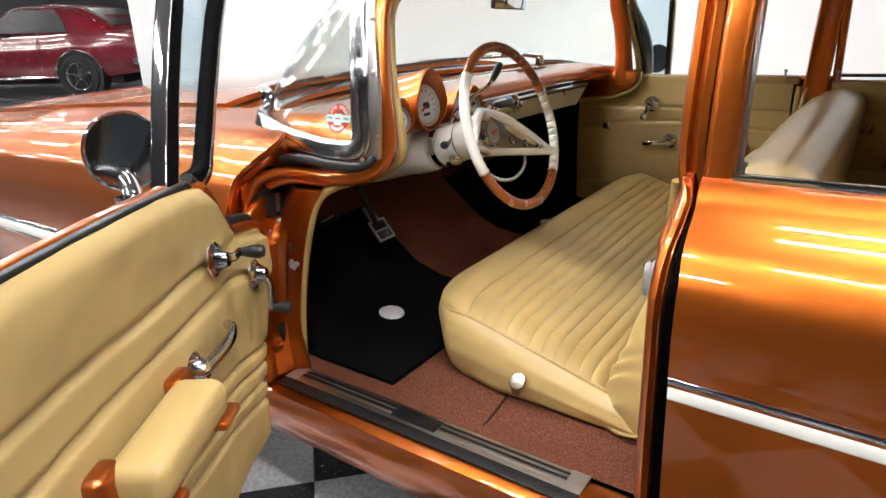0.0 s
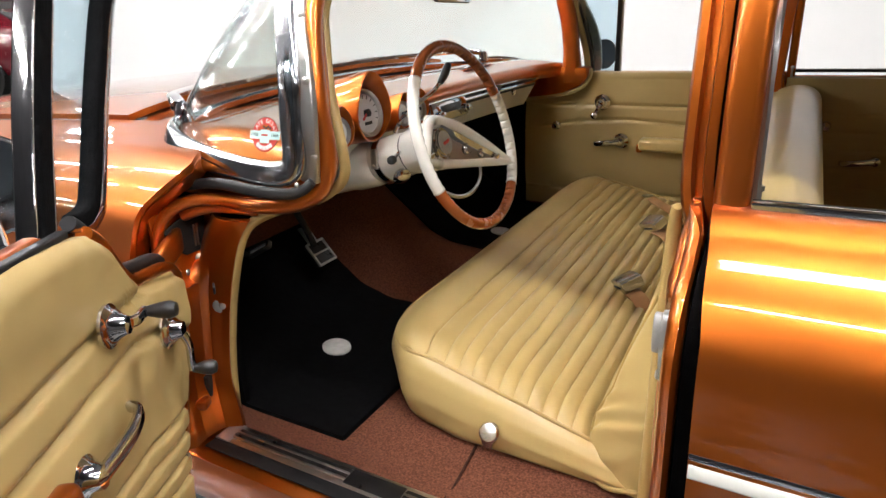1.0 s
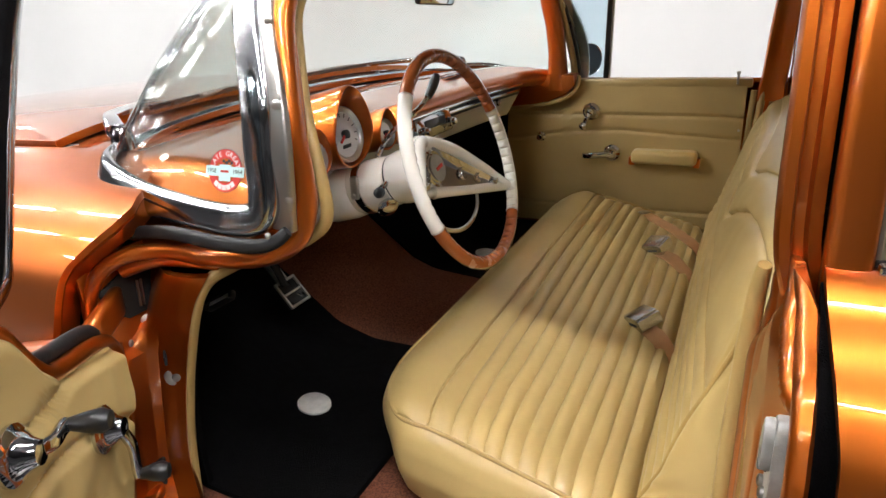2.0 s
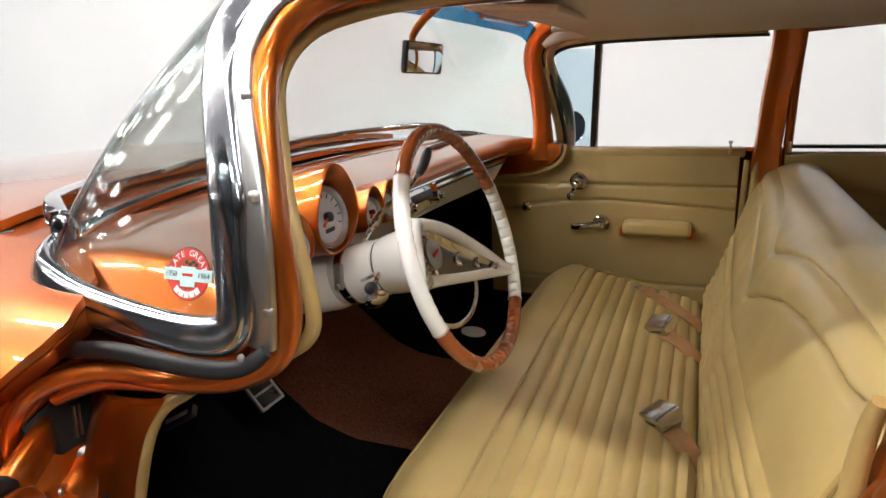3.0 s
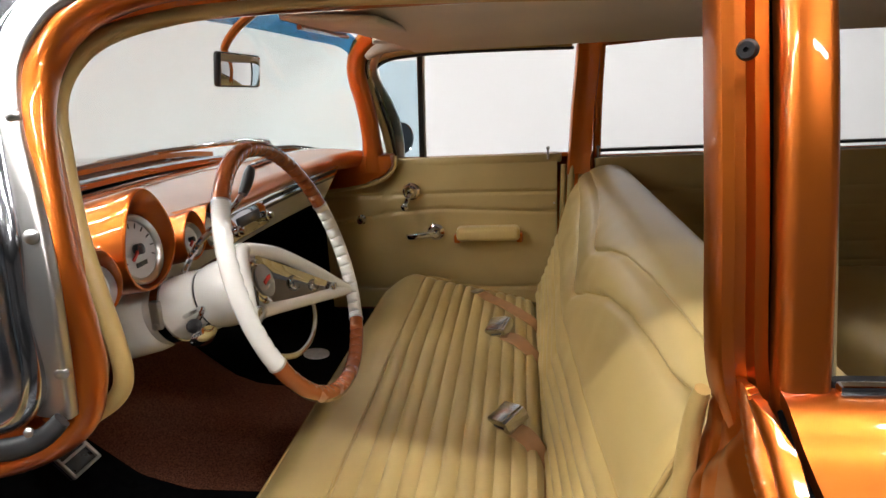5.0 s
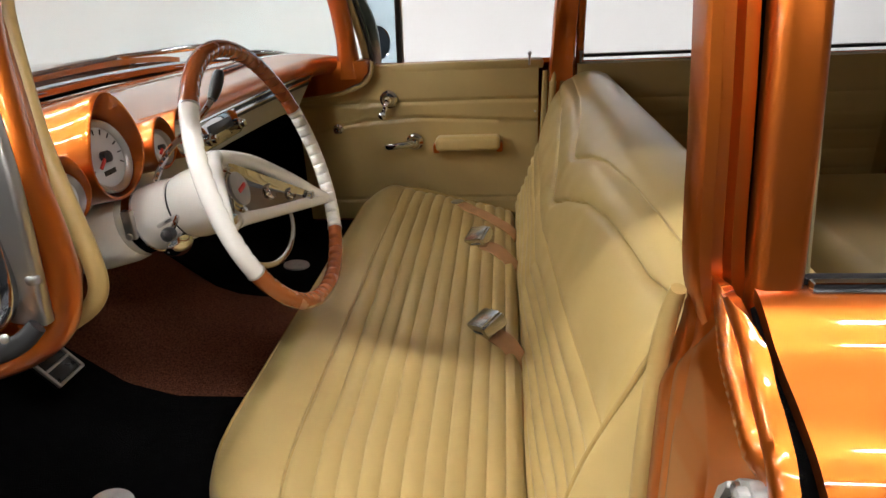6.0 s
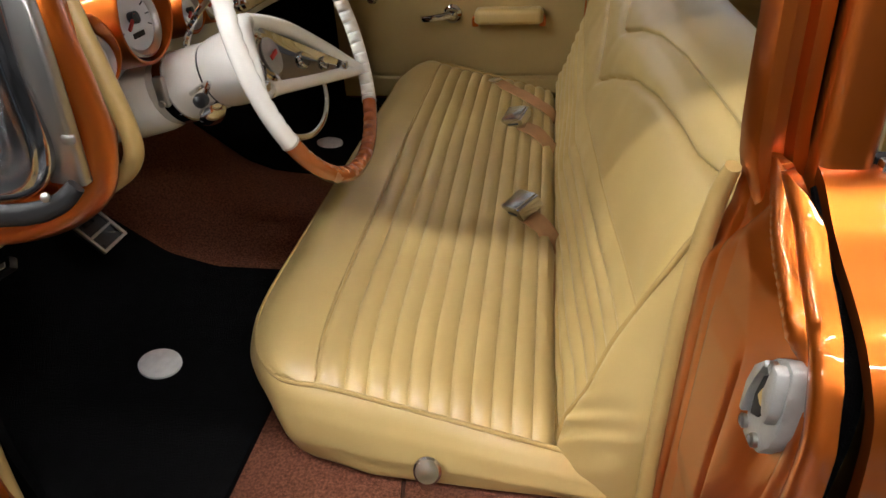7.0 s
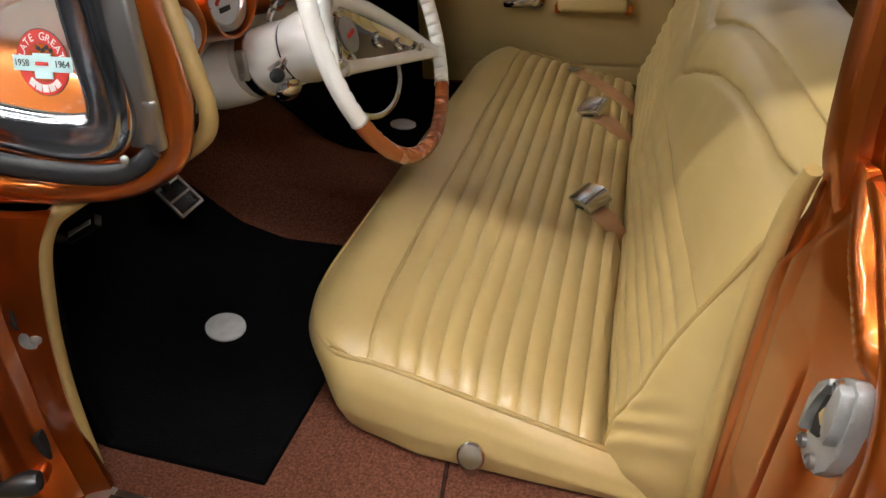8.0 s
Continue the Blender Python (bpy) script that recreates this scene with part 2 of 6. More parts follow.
# windscreen frame and door opening, driver side; the passenger side mirrors it
CHROME_PATH = [(-1.075, -0.70, 1.003), (-1.00, -0.785, 0.998), (-0.90, -0.815, 0.975), (-0.78, -0.82, 0.957), (-0.70, -0.82, 0.955), (-0.668, -0.815, 0.975), (-0.676, -0.80, 1.04), (-0.678, -0.79, 1.10), (-0.70, -0.76, 1.165), (-0.722, -0.727, 1.226), (-0.719, -0.704, 1.272), (-0.69, -0.685, 1.308), (-0.64, -0.672, 1.333), (-0.5, -0.662, 1.352), (-0.2, -0.66, 1.357), (0.3, -0.66, 1.352)]
STEEL_PATH = [(-0.64, -0.805, 0.945), (-0.636, -0.803, 1.0), (-0.64, -0.792, 1.07), (-0.656, -0.773, 1.133), (-0.68, -0.744, 1.192), (-0.690, -0.719, 1.242), (-0.674, -0.70, 1.281), (-0.636, -0.685, 1.312), (-0.5, -0.672, 1.336), (-0.2, -0.668, 1.342), (0.3, -0.668, 1.338)]
FRAME_PATH = [(-0.915, -0.915, 0.77), (-0.912, -0.918, 0.81), (-0.907, -0.918, 0.848), (-0.898, -0.905, 0.881), (-0.878, -0.880, 0.902), (-0.845, -0.852, 0.907), (-0.81, -0.834, 0.903), (-0.765, -0.82, 0.895), (-0.69, -0.805, 0.900), (-0.640, -0.79, 0.925), (-0.628, -0.78, 0.960), (-0.630, -0.772, 1.0), (-0.640, -0.768, 1.08), (-0.662, -0.738, 1.168), (-0.673, -0.711, 1.218), (-0.663, -0.69, 1.261), (-0.628, -0.675, 1.293), (-0.564, -0.668, 1.311), (-0.45, -0.665, 1.318), (-0.2, -0.665, 1.316), (0.3, -0.665, 1.31)]
LACE_PATH = [(-0.74, -0.70, 0.872), (-0.69, -0.73, 0.890), (-0.65, -0.74, 0.912), (-0.625, -0.742, 0.932), (-0.617, -0.741, 0.963), (-0.636, -0.729, 1.03), (-0.657, -0.712, 1.086), (-0.674, -0.689, 1.160), (-0.681, -0.674, 1.207), (-0.668, -0.662, 1.242), (-0.634, -0.654, 1.268), (-0.57, -0.648, 1.283), (-0.47, -0.646, 1.291), (-0.33, -0.646, 1.289), (-0.085, -0.65, 1.277)]


def rounded(w, h, r=0.35, n=3):
    """A rounded rectangle as a profile."""
    out = []
    rr = min(w, h) * r
    for cx, cy, a0 in ((w / 2 - rr, h / 2 - rr, 0), (-w / 2 + rr, h / 2 - rr, 90), (-w / 2 + rr, -h / 2 + rr, 180), (w / 2 - rr, -h / 2 + rr, 270)):
        for i in range(n + 1):
            a = radians(a0 + 90 * i / n)
            out.append((cx + rr * math.cos(a), cy + rr * math.sin(a)))
    return out


for side, fix in ((1, list), (-1, flip)):
    out = (0, -side, 0.25)
    part("windscreen_trim", sweep([(x + 0.008, y, z) for x, y, z in fix(CHROME_PATH)], rounded(0.046, 0.024, 0.48, 5), out, 150, relax=10), TRIM, car, "bright chrome windscreen surround")
    part("trim_strip", sweep(fix(STEEL_PATH), rounded(0.034, 0.014, 0.3), out, 90, relax=8), STEEL, car, "stainless drip strip with screws")
    if side > 0:
        part("door_frame", sweep(fix(FRAME_PATH), rounded(0.036, 0.034, 0.45, 4), out, 150, relax=6, scale=lambda f: ease(f, [0, 0.30, 0.45], [0.55, 0.62, 1])), ORANGE, car)
    if side > 0:
        part("pillar_core", sweep([(x - 0.045, y + 0.035, z) for x, y, z in FRAME_PATH[9:]], rounded(0.075, 0.045, 0.4), out, 60), ORANGE, car)
    else:
        part("pillar_core", sweep([(-0.712, 0.745, 0.93), (-0.712, 0.742, 0.985), (-0.715, 0.738, 1.06), (-0.723, 0.730, 1.145), (-0.735, 0.718, 1.21), (-0.734, 0.705, 1.26), (-0.712, 0.688, 1.31), (-0.67, 0.67, 1.345)], rounded(0.058, 0.05, 0.4, 4), out, 60, scale=lambda f: 1.35 - 0.35 * min(1, f * 4)), ORANGE, car)
        part("side_header", sweep([(-0.70, 0.694, 1.30), (-0.64, 0.684, 1.318), (-0.5, 0.678, 1.325), (-0.2, 0.676, 1.325), (0.4, 0.676, 1.320), (1.2, 0.676, 1.31)], rounded(0.055, 0.045, 0.4), out, 50), HEADLINER, car, "pale cloth side header")
    if side < 0:
        continue
    part("sill_lace", tube(fix([(-0.74, -0.70, 0.872), (-0.76, -0.80, 0.872), (-0.80, -0.822, 0.835), (-0.845, -0.824, 0.73), (-0.875, -0.826, 0.62), (-0.885, -0.832, 0.53), (-0.878, -0.845, 0.455)]), 0.0095, 60, 10, out), PIPING, car, "tan vinyl windlace")
    part("pillar_cap", sweep(fix([(-0.895, -0.866, 0.880), (-0.870, -0.850, 0.889), (-0.845, -0.832, 0.892), (-0.80, -0.814, 0.888), (-0.765, -0.804, 0.884)]), rounded(0.030, 0.024, 0.4), out, 40), ORANGE, car)
    seal = fix([(-0.95, -0.84, 0.905), (-0.90, -0.85, 0.925), (-0.81, -0.85, 0.938), (-0.72, -0.845, 0.931), (-0.665, -0.838, 0.930), (-0.637, -0.83, 0.937), (-0.622, -0.822, 0.950)])
    part("door_seal", sweep(seal, rounded(0.020, 0.015, 0.45), out, 60, scale=lambda f: 0.75 + 0.25 * math.sin(math.pi * f)), RUBBER, car, "black rubber door seal")
    for q in ((-0.668, 1.20), (-0.637, 1.103), (-0.625, 0.986)):
        yy = ease(q[1], [0.95, 1.1, 1.2], [-0.810, -0.793, -0.746])
        part("screw", lathe([(0.0065, 0), (0.0065, 0.003), (0.004, 0.0055), (0.001, 0.006)], (q[0], yy, q[1]), (0.3, -side, 0.1), 12), STEEL, car)
    part("seal_screw", lathe([(0.0042, 0), (0.0042, 0.0015), (0.002, 0.0025), (0.001, 0.0025)], (-0.640, -side * 0.838, 0.947), (0.1, -side, 0.4), 12), STEEL, car)
    part("windlace", sweep(fix(LACE_PATH), circle(0.0092, 10), out, 120, relax=6), PIPING, car, "tan vinyl windlace")


def roof_z(u, v):
    return 1.345 + 0.055 * (1 - (2 * v - 1) ** 2) ** 0.6 - 0.02 * u * u


part("roof", sheet(lambda u, v: (-0.80 + 2.9 * u + 0.22 * abs(2 * v - 1) ** 3 * (1 - u), (2 * v - 1) * 0.665, roof_z(u, v)), 30, 24, 0.02), ORANGE, car)
part("headliner", sheet(lambda u, v: (-0.74 + 2.8 * u + 0.2 * abs(2 * v - 1) ** 3 * (1 - u), (2 * v - 1) * 0.655, roof_z(u, v) - 0.032 - 0.02 * abs(2 * v - 1) ** 4), 40, 30, 0.008), HEADLINER, car, "pale cloth headliner")


# fenders and bonnet
NOSE = catmull([(0, y, z) for y, z in ((-0.93, 0.42), (-0.98, 0.56), (-0.985, 0.70), (-0.972, 0.80), (-0.955, 0.864), (-0.94, 0.905), (-0.905, 0.945), (-0.85, 0.971), (-0.78, 0.985), (-0.70, 1.0))], 91)


def nose(u, v):
    """u from the cowl to the front, v from the outer flank over the top to the middle."""
    p = NOSE[round(v * 90)]
    y, z = p.y, p.z
    x0 = ease(z, [0.42, 0.70, 0.80, 0.864, 0.891, 0.91, 0.931, 0.952, 0.966, 0.976, 0.985, 0.992, 1.0], [-0.92, -0.91, -0.908, -0.904, -0.898, -0.888, -0.866, -0.845, -0.842, -0.862, -0.90, -0.95, -1.0])
    x = x0 + (-2.68 - x0) * u
    return x, y, z - (0.055 * u * u + 0.02 * u) * max(0, (z - 0.6)) / 0.4


for side in (1, -1):
    part("front_fender", sheet(lambda u, v: (nose(u, v)[0], side * nose(u, v)[1], nose(u, v)[2]), 24, 91, 0.010), ORANGE, car)
part("bonnet", sheet(lambda u, v: (-1.235 - 1.445 * u - 0.04 * (1 - (2 * v - 1) ** 2) * (1 - u), (2 * v - 1) * 0.695, 1.001 + 0.03 * (1 - (2 * v - 1) ** 4) - 0.055 * u * u - 0.02 * u), 24, 30, 0.015), ORANGE, car)
part("cowl", sheet(lambda u, v: (-1.33 + (ease(abs(2 * v - 1) * 0.72, [0, 0.25, 0.52, 0.71], [-1.205, -1.19, -1.14, -1.05]) + 1.33) * u, (2 * v - 1) * 0.72, 0.996 + 0.029 * (1 - (2 * v - 1) ** 4) - 0.003 * u), 8, 40, 0.012), ORANGE, car)
for side in (1, -1):
    up = catmull([(-1.07, side * -0.70, 0.99), (-1.0, side * -0.775, 0.985), (-0.90, side * -0.805, 0.965), (-0.78, side * -0.812, 0.95), (-0.66, side * -0.805, 0.95), (-0.628, side * -0.79, 0.96)], 30)
    dn = catmull([(-1.05, side * -0.74, 0.90), (-0.98, side * -0.795, 0.90), (-0.90, side * -0.812, 0.897), (-0.78, side * -0.808, 0.897), (-0.68, side * -0.797, 0.908), (-0.632, side * -0.785, 0.94)], 30)
    part("cowl_quarter", sheet(lambda u, v: up[round(u * 29)].lerp(dn[round(u * 29)], v) + Vector((0, side * 0.01 * math.sin(math.pi * v), 0)), 30, 10, 0.008), ORANGE, car)
    part("fender_return", sheet(lambda u, v: Vector((nose(0, round(90 * (0.2 + 0.66 * u)) / 90)[0] - 0.006 - 0.016 * v, side * (nose(0, round(90 * (0.2 + 0.66 * u)) / 90)[1] + 0.034 * v), nose(0, round(90 * (0.2 + 0.66 * u)) / 90)[2] - 0.003 - 0.016 * v)), 61, 6, 0.004), ORANGE, car)
part("grille", box((0.08, 1.9, 0.5), (-2.68, 0, 0.65), 0.03), CHROME, car)
part("side_moulding", sweep([(-0.95, -0.99, 0.69), (-1.6, -0.992, 0.675), (-2.6, -0.985, 0.655)], rounded(0.05, 0.02, 0.3), (0, -1, 0), 20), CHROME, car)
part("moulding_insert", sweep([(-0.951, -0.992, 0.688), (-1.6, -0.994, 0.673), (-2.6, -0.987, 0.653)], rounded(0.03, 0.022, 0.3), (0, -1, 0), 20), WHITE_PAINT, car, "ivory painted insert")
part("undertray", box((4.4, 1.5, 0.03), (-0.4, 0, 0.30)), DARKVOID, car)
for x, y in ((-2.1, -0.78), (-2.1, 0.78), (1.5, -0.78), (1.5, 0.78)):
    w = part("wheel", lathe([(0.30, -0.1), (0.335, -0.08), (0.345, 0), (0.335, 0.08), (0.30, 0.1)], (x, y, 0.345), (0, -1 if y < 0 else 1, 0), 40), RUBBER, car, "black tyre with chrome rim")
    part("rim", lathe([(0.19, 0.09), (0.20, 0.105), (0.15, 0.08), (0.05, 0.115), (0.01, 0.12)], (x, y, 0.345), (0, -1 if y < 0 else 1, 0), 32), CHROME, w)

# windscreen
GB = [(-0.66, -0.80, 0.965), (-0.92, -0.80, 0.985), (-1.06, -0.71, 1.0), (-1.15, -0.52, 1.012), (-1.20, -0.25, 1.02), (-1.215, 0, 1.022)]
GT = [(-0.715, -0.715, 1.25), (-0.715, -0.69, 1.30), (-0.72, -0.62, 1.345), (-0.755, -0.45, 1.362), (-0.785, -0.22, 1.375), (-0.795, 0, 1.378)]
GB, GT = catmull(GB + flip(GB[:-1])[::-1], 61), catmull(GT + flip(GT[:-1])[::-1], 61)
screen = part("windscreen", sheet(lambda u, v: GB[round(u * 60)].lerp(GT[round(u * 60)], v) + Vector((-0.035 * math.sin(math.pi * v), 0, 0)), 61, 14, 0.005), GLASS, car, "curved wrap-around windscreen glass")
screen.visible_shadow = False
part("screen_base_trim", tube([p + Vector((0, 0, -0.004)) for p in GB[8:53:4]], 0.012, 60, 8), CHROME, car)


# sill, hinge pillar, floor pan
for side in (-1, 1):
    part("sill", prism([(side * a, b) for a, b in ((0.866, 0.30), (0.866, 0.434), (0.88, 0.436), (0.93, 0.436), (0.955, 0.42), (0.965, 0.37), (0.94, 0.30))], "x", -0.95, 1.2), ORANGE, car)
    inner = catmull([(-0.875, 0.838, 0.44), (-0.885, 0.832, 0.53), (-0.875, 0.826, 0.62), (-0.845, 0.824, 0.73), (-0.81, 0.822, 0.82), (-0.775, 0.82, 0.87)], 30)
    cols = [(0, 0), (-0.012, 0.006), (-0.035, 0.02), (-0.042, 0.04), (-0.045, 0.07), (-0.04, 0.095), (-0.05, 0.105)]

    upper = [(0, 0), (-0.020, 0.008), (-0.042, 0.012), (-0.060, 0.013), (-0.074, 0.006), (-0.084, -0.006), (-0.090, -0.018)]

    def hinge(u, v, side=side, inner=inner, cols=cols, upper=upper):
        p = inner[round(v * 29)]
        f = u * (len(cols) - 1)
        i = min(int(f), len(cols) - 2)
        c = Vector(cols[i]).lerp(Vector(cols[i + 1]), f - i)
        k = ease(p.z, [0.735, 0.765, 0.79], [0, 0.6, 1])
        g = Vector(upper[i]).lerp(Vector(upper[i + 1]), f - i)
        c = c.lerp(g, k)
        lean = (p.x + 0.875) * u * 0.9 * (1 - k)
        foot = 0.03 * bump_at(p.z - 0.44, 0.05)
        return p.x + c.x - lean + foot, side * (p.y + c.y + 0.6 * foot), p.z

    pillar = part("hinge_pillar", sheet(lambda u, v: hinge(u, v), 37, 30, side * -0.012), ORANGE, car)

    def on_hinge(y, z, out=0.0, side=side, inner=inner, cols=cols):
        v = min(range(30), key=lambda q: abs(inner[q].z - z)) / 29
        u = ease(y - inner[round(v * 29)].y, [c[1] for c in cols], [q / (len(cols) - 1) for q in range(len(cols))])
        p = Vector(hinge(u, v))
        return Vector((p.x + out, side * y, z))

    face = pose(0, 0, 0, 0, 0, side * -28)
    pocket = part("hinge_pocket", sheet(lambda u, v: (-0.910 + 0.016 * ease(v, [0, 0.14], [1, 0]), side * (0.80 + 0.128 * u), 0.742 + 0.163 * v), 12, 16, side * -0.006), ORANGE, pillar)
    # Solid black block; its colour is the shade inside the opening.
    hole = part("upper_opening", prism([(side * a, b) for a, b in ((0.816, 0.864), (0.828, 0.800), (0.868, 0.800), (0.900, 0.822), (0.905, 0.856), (0.880, 0.866), (0.858, 0.874), (0.846, 0.868), (0.832, 0.870))], "x", -0.913, -0.9005, bevel=0.001), DARKVOID, pocket, "black block standing for a shaded hinge opening")
    part("hinge_arm", sweep([(-0.915, side * 0.872, 0.833), (-0.896, side * 0.888, 0.834), (-0.880, side * 0.912, 0.832), (-0.868, side * 0.940, 0.824), (-0.862, side * 0.962, 0.812)], rounded(0.020, 0.046, 0.45, 4), (0, 0, 1), 24), ORANGE, hole)
    for a in (0.842, 0.848):
        part("hinge_spring", tube([(-0.8985, side * a, 0.812), (-0.8985, side * (a - 0.003), 0.852)], 0.0022, 8, 6), STEEL, hole)
    for a, b in ((0.846, 0.881), (0.842, 0.786)):
        part("bolt", lathe([(0.0095, 0), (0.0095, 0.002), (0.007, 0.004), (0.004, 0.0075), (0.001, 0.008)], (-0.901, side * a, b), (0.95, side * 0.3, 0), 12), GREYPLATE, pocket)
    # Shade of the lower opening, put in as a black block.
    low = part("lower_opening", box((0.012, 0.03, 0.055), on_hinge(0.868, 0.52, 0.006), 0.004, face), DARKVOID, pillar, "black block standing for a shaded hinge opening")
    part("hinge_arm", box((0.026, 0.03, 0.02), on_hinge(0.90, 0.50, 0.012), 0.006, face, seg=3), ORANGE, low)
    part("label_plate", box((0.004, 0.052, 0.014), on_hinge(0.848, 0.735, 0.018), 0.001, pose(0, 0, 0, 0, 0, side * -50)), RUBBER, pillar, "small dark data plate")
    part("grommet", lathe([(0.016, -0.006), (0.016, 0.003), (0.012, 0.005), (0.006, 0.005), (0.006, 0.012), (0.002, 0.014)], on_hinge(0.838, 0.692, 0.014), (0.85, side * 0.5, 0), 18), GREYPLATE, pillar)
    for z, y in ((0.474, 0.872),):
        part("bolt", lathe([(0.008, 0), (0.008, 0.004), (0.005, 0.007), (0.001, 0.0075)], on_hinge(y, z, 0.005), (0.9, side * 0.4, 0), 10), GREYPLATE, pillar)
part("floor_pan", box((3.0, 1.6, 0.03), (0.35, 0, 0.405)), DARKVOID, car)
part("firewall", box((0.03, 1.66, 0.6), (-1.34, 0, 0.68)), DARKVOID, car)
# Unseen panel added to block light leaking between bonnet and dashboard.
part("cowl_light_block", box((0.24, 1.64, 0.02), (-1.24, 0, 0.968)), DARKVOID, car)
# Black panels added to close and darken the footwell sides.
for side in (-1, 1):
    part("kick_panel", prism([(-1.33, 0.40), (-0.90, 0.40), (-0.905, 0.53), (-0.895, 0.62), (-0.865, 0.73), (-0.83, 0.82), (-0.795, 0.87), (-1.33, 0.96)], "y", side * 0.788, side * 0.80), MATBLACK, car, "black kick panel, added to keep the footwell dark")
part("rear_wall", box((0.05, 1.5, 0.55), (1.95, 0, 0.70)), ORANGE, car)
# driver side: rear door, B pillar
REAR = [(0.770, 0.952), (0.788, 0.951), (0.803, 0.940), (0.818, 0.926), (0.840, 0.912), (0.866, 0.899), (0.892, 0.882), (0.912, 0.858), (0.925, 0.83), (0.934, 0.78), (0.936, 0.72), (0.932, 0.62), (0.925, 0.5), (0.915, 0.43)]


def flank(u, v, x0, x1, side):
    p = catmull([(0, y, z) for y, z in REAR], 45)[min(44, round(v * 44))]
    lead = ease(p.z, [0.70, 0.85, 0.90, 0.951], [0, -0.003, -0.011, -0.019]) * (1 - u) ** 4
    return x0 + lead + (x1 - x0) * u, side * p.y, p.z


for side in (-1, 1):
    rear = part("rear_door", sheet(lambda u, v: flank(u * u, v, -0.014, 0.95, side), 24, 45, 0.012), ORANGE, car)
    part("moulding", sweep([(-0.014, side * 0.936, 0.706), (0.5, side * 0.936, 0.700), (0.95, side * 0.935, 0.694)], rounded(0.044, 0.02, 0.25), (0, side, 0), 12), CHROME, rear)
    part("moulding_insert", sweep([(-0.0135, side * 0.937, 0.702), (0.5, side * 0.937, 0.696), (0.95, side * 0.936, 0.690)], rounded(0.025, 0.0235, 0.25), (0, side, 0), 12), WHITE_PAINT, rear, "ivory painted insert")
    part("moulding_bead", sweep([(-0.014, side * 0.944, 0.7215), (0.5, side * 0.944, 0.7155), (0.95, side * 0.943, 0.7095)], rounded(0.012, 0.012, 0.45), (0, side, 0), 12), CHROME, rear)
    part("quarter_panel", sheet(lambda u, v: flank(u, v, 0.96, 2.0, side), 12, 45, 0.012), ORANGE, car)
    fr = [(-0.0145, side * 0.774, 0.925), (-0.0145, side * 0.738, 1.15), (-0.012, side * 0.69, 1.30), (0.4, side * 0.685, 1.315), (0.9, side * 0.685, 1.30)]
    if side > 0:
        fr = [(x + 0.012 * (x < 0.1), y, z) for x, y, z in fr]
    part("window_frame", sweep(fr[:3], rounded(0.041 if side < 0 else 0.024, 0.035, 0.3), (0, side, 0.2), 14), ORANGE, rear)
    if side < 0:
        part("window_header", sweep(fr[2:], rounded(0.05, 0.035, 0.3), (0, side, 0.2), 14), ORANGE, rear)
    else:
        part("window_header", sweep([(x, y, z - 0.012) for x, y, z in fr[2:]], rounded(0.022, 0.03, 0.3), (0, side, 0.2), 14), BROWN, rear)
    part("window_channel", tube([(x - 0.052 - 0.006 * (side > 0), y, z) for x, y, z in [(0.062, side * 0.765, 0.962), (0.06, side * 0.73, 1.15), (0.062, side * 0.688, 1.285)]], 0.005, 12, 6), STEEL, rear)
    part("window_sill_strip", box((0.93, 0.012, 0.012), (0.472, side * 0.784, 0.966), 0.003), CHROME, rear)
    part("sill_rubber", box((0.93, 0.012, 0.008), (0.472, side * 0.771, 0.966), 0.002), RUBBER, rear, "black rubber sill strip")
    part("sill_seam", tube([(-0.03, side * 0.8065, 0.9465), (0.3, side * 0.8065, 0.9465), (0.95, side * 0.8065, 0.9465)], 0.003, 12, 6), DARKVOID, rear, "dark panel seam")
    part("lock_pin", lathe([(0.0035, 0), (0.0035, 0.024), (0.006, 0.026), (0.006, 0.032), (0.002, 0.034)], (0.0 if side > 0 else 0.012, side * 0.75, 0.950), (0, 0, 1), 10), STEEL, rear)
    part("rear_door_panel", box((0.95, 0.02, 0.52), (0.47, side * 0.755, 0.69), 0.006), VINYL_DOOR, rear)
    if side > 0:
        bp = part("centre_pillar", sweep([(-0.058, 0.752, 0.90), (-0.057, 0.751, 0.945), (-0.054, 0.748, 0.98), (-0.048, 0.740, 1.10), (-0.040, 0.722, 1.20), (-0.034, 0.70, 1.31)], [(-0.033, -0.02), (-0.030, -0.025), (-0.012, -0.021), (0.0, -0.020), (0.020, -0.021), (0.030, -0.025), (0.034, -0.02), (0.034, 0.02), (-0.033, 0.02)], (0, side, 0.2), 24, scale=lambda f: 1.16 - 0.14 * min(1, f * 4)), ORANGE, car, "copper centre pillar with raised edges")
    else:
        bp = part("centre_pillar", sweep([(-0.026, side * 0.750, 0.87), (-0.044, side * 0.750, 0.93), (-0.053, side * 0.748, 0.965), (-0.056, side * 0.742, 1.02), (-0.056, side * 0.727, 1.10), (-0.056, side * 0.675, 1.31)], [(-0.022, -0.02), (0.017, -0.02), (0.017, 0.018), (0.006, 0.02), (0.003, 0.008), (-0.006, 0.006), (-0.009, 0.018), (-0.018, 0.017), (-0.022, 0.012)], (0, side, 0.2), 12), ORANGE, car)
    if side < 0:
        # Added black filler: closes a see-through gap and stands for its shade.
        part("pillar_gap_fill", sweep([(-0.030, side * 0.745, 0.93), (-0.030, side * 0.712, 1.10), (-0.028, side * 0.662, 1.31)], rounded(0.05, 0.02, 0.2), (0, side, 0.2), 10), MATBLACK, bp, "black filler standing for shade beside the pillar")
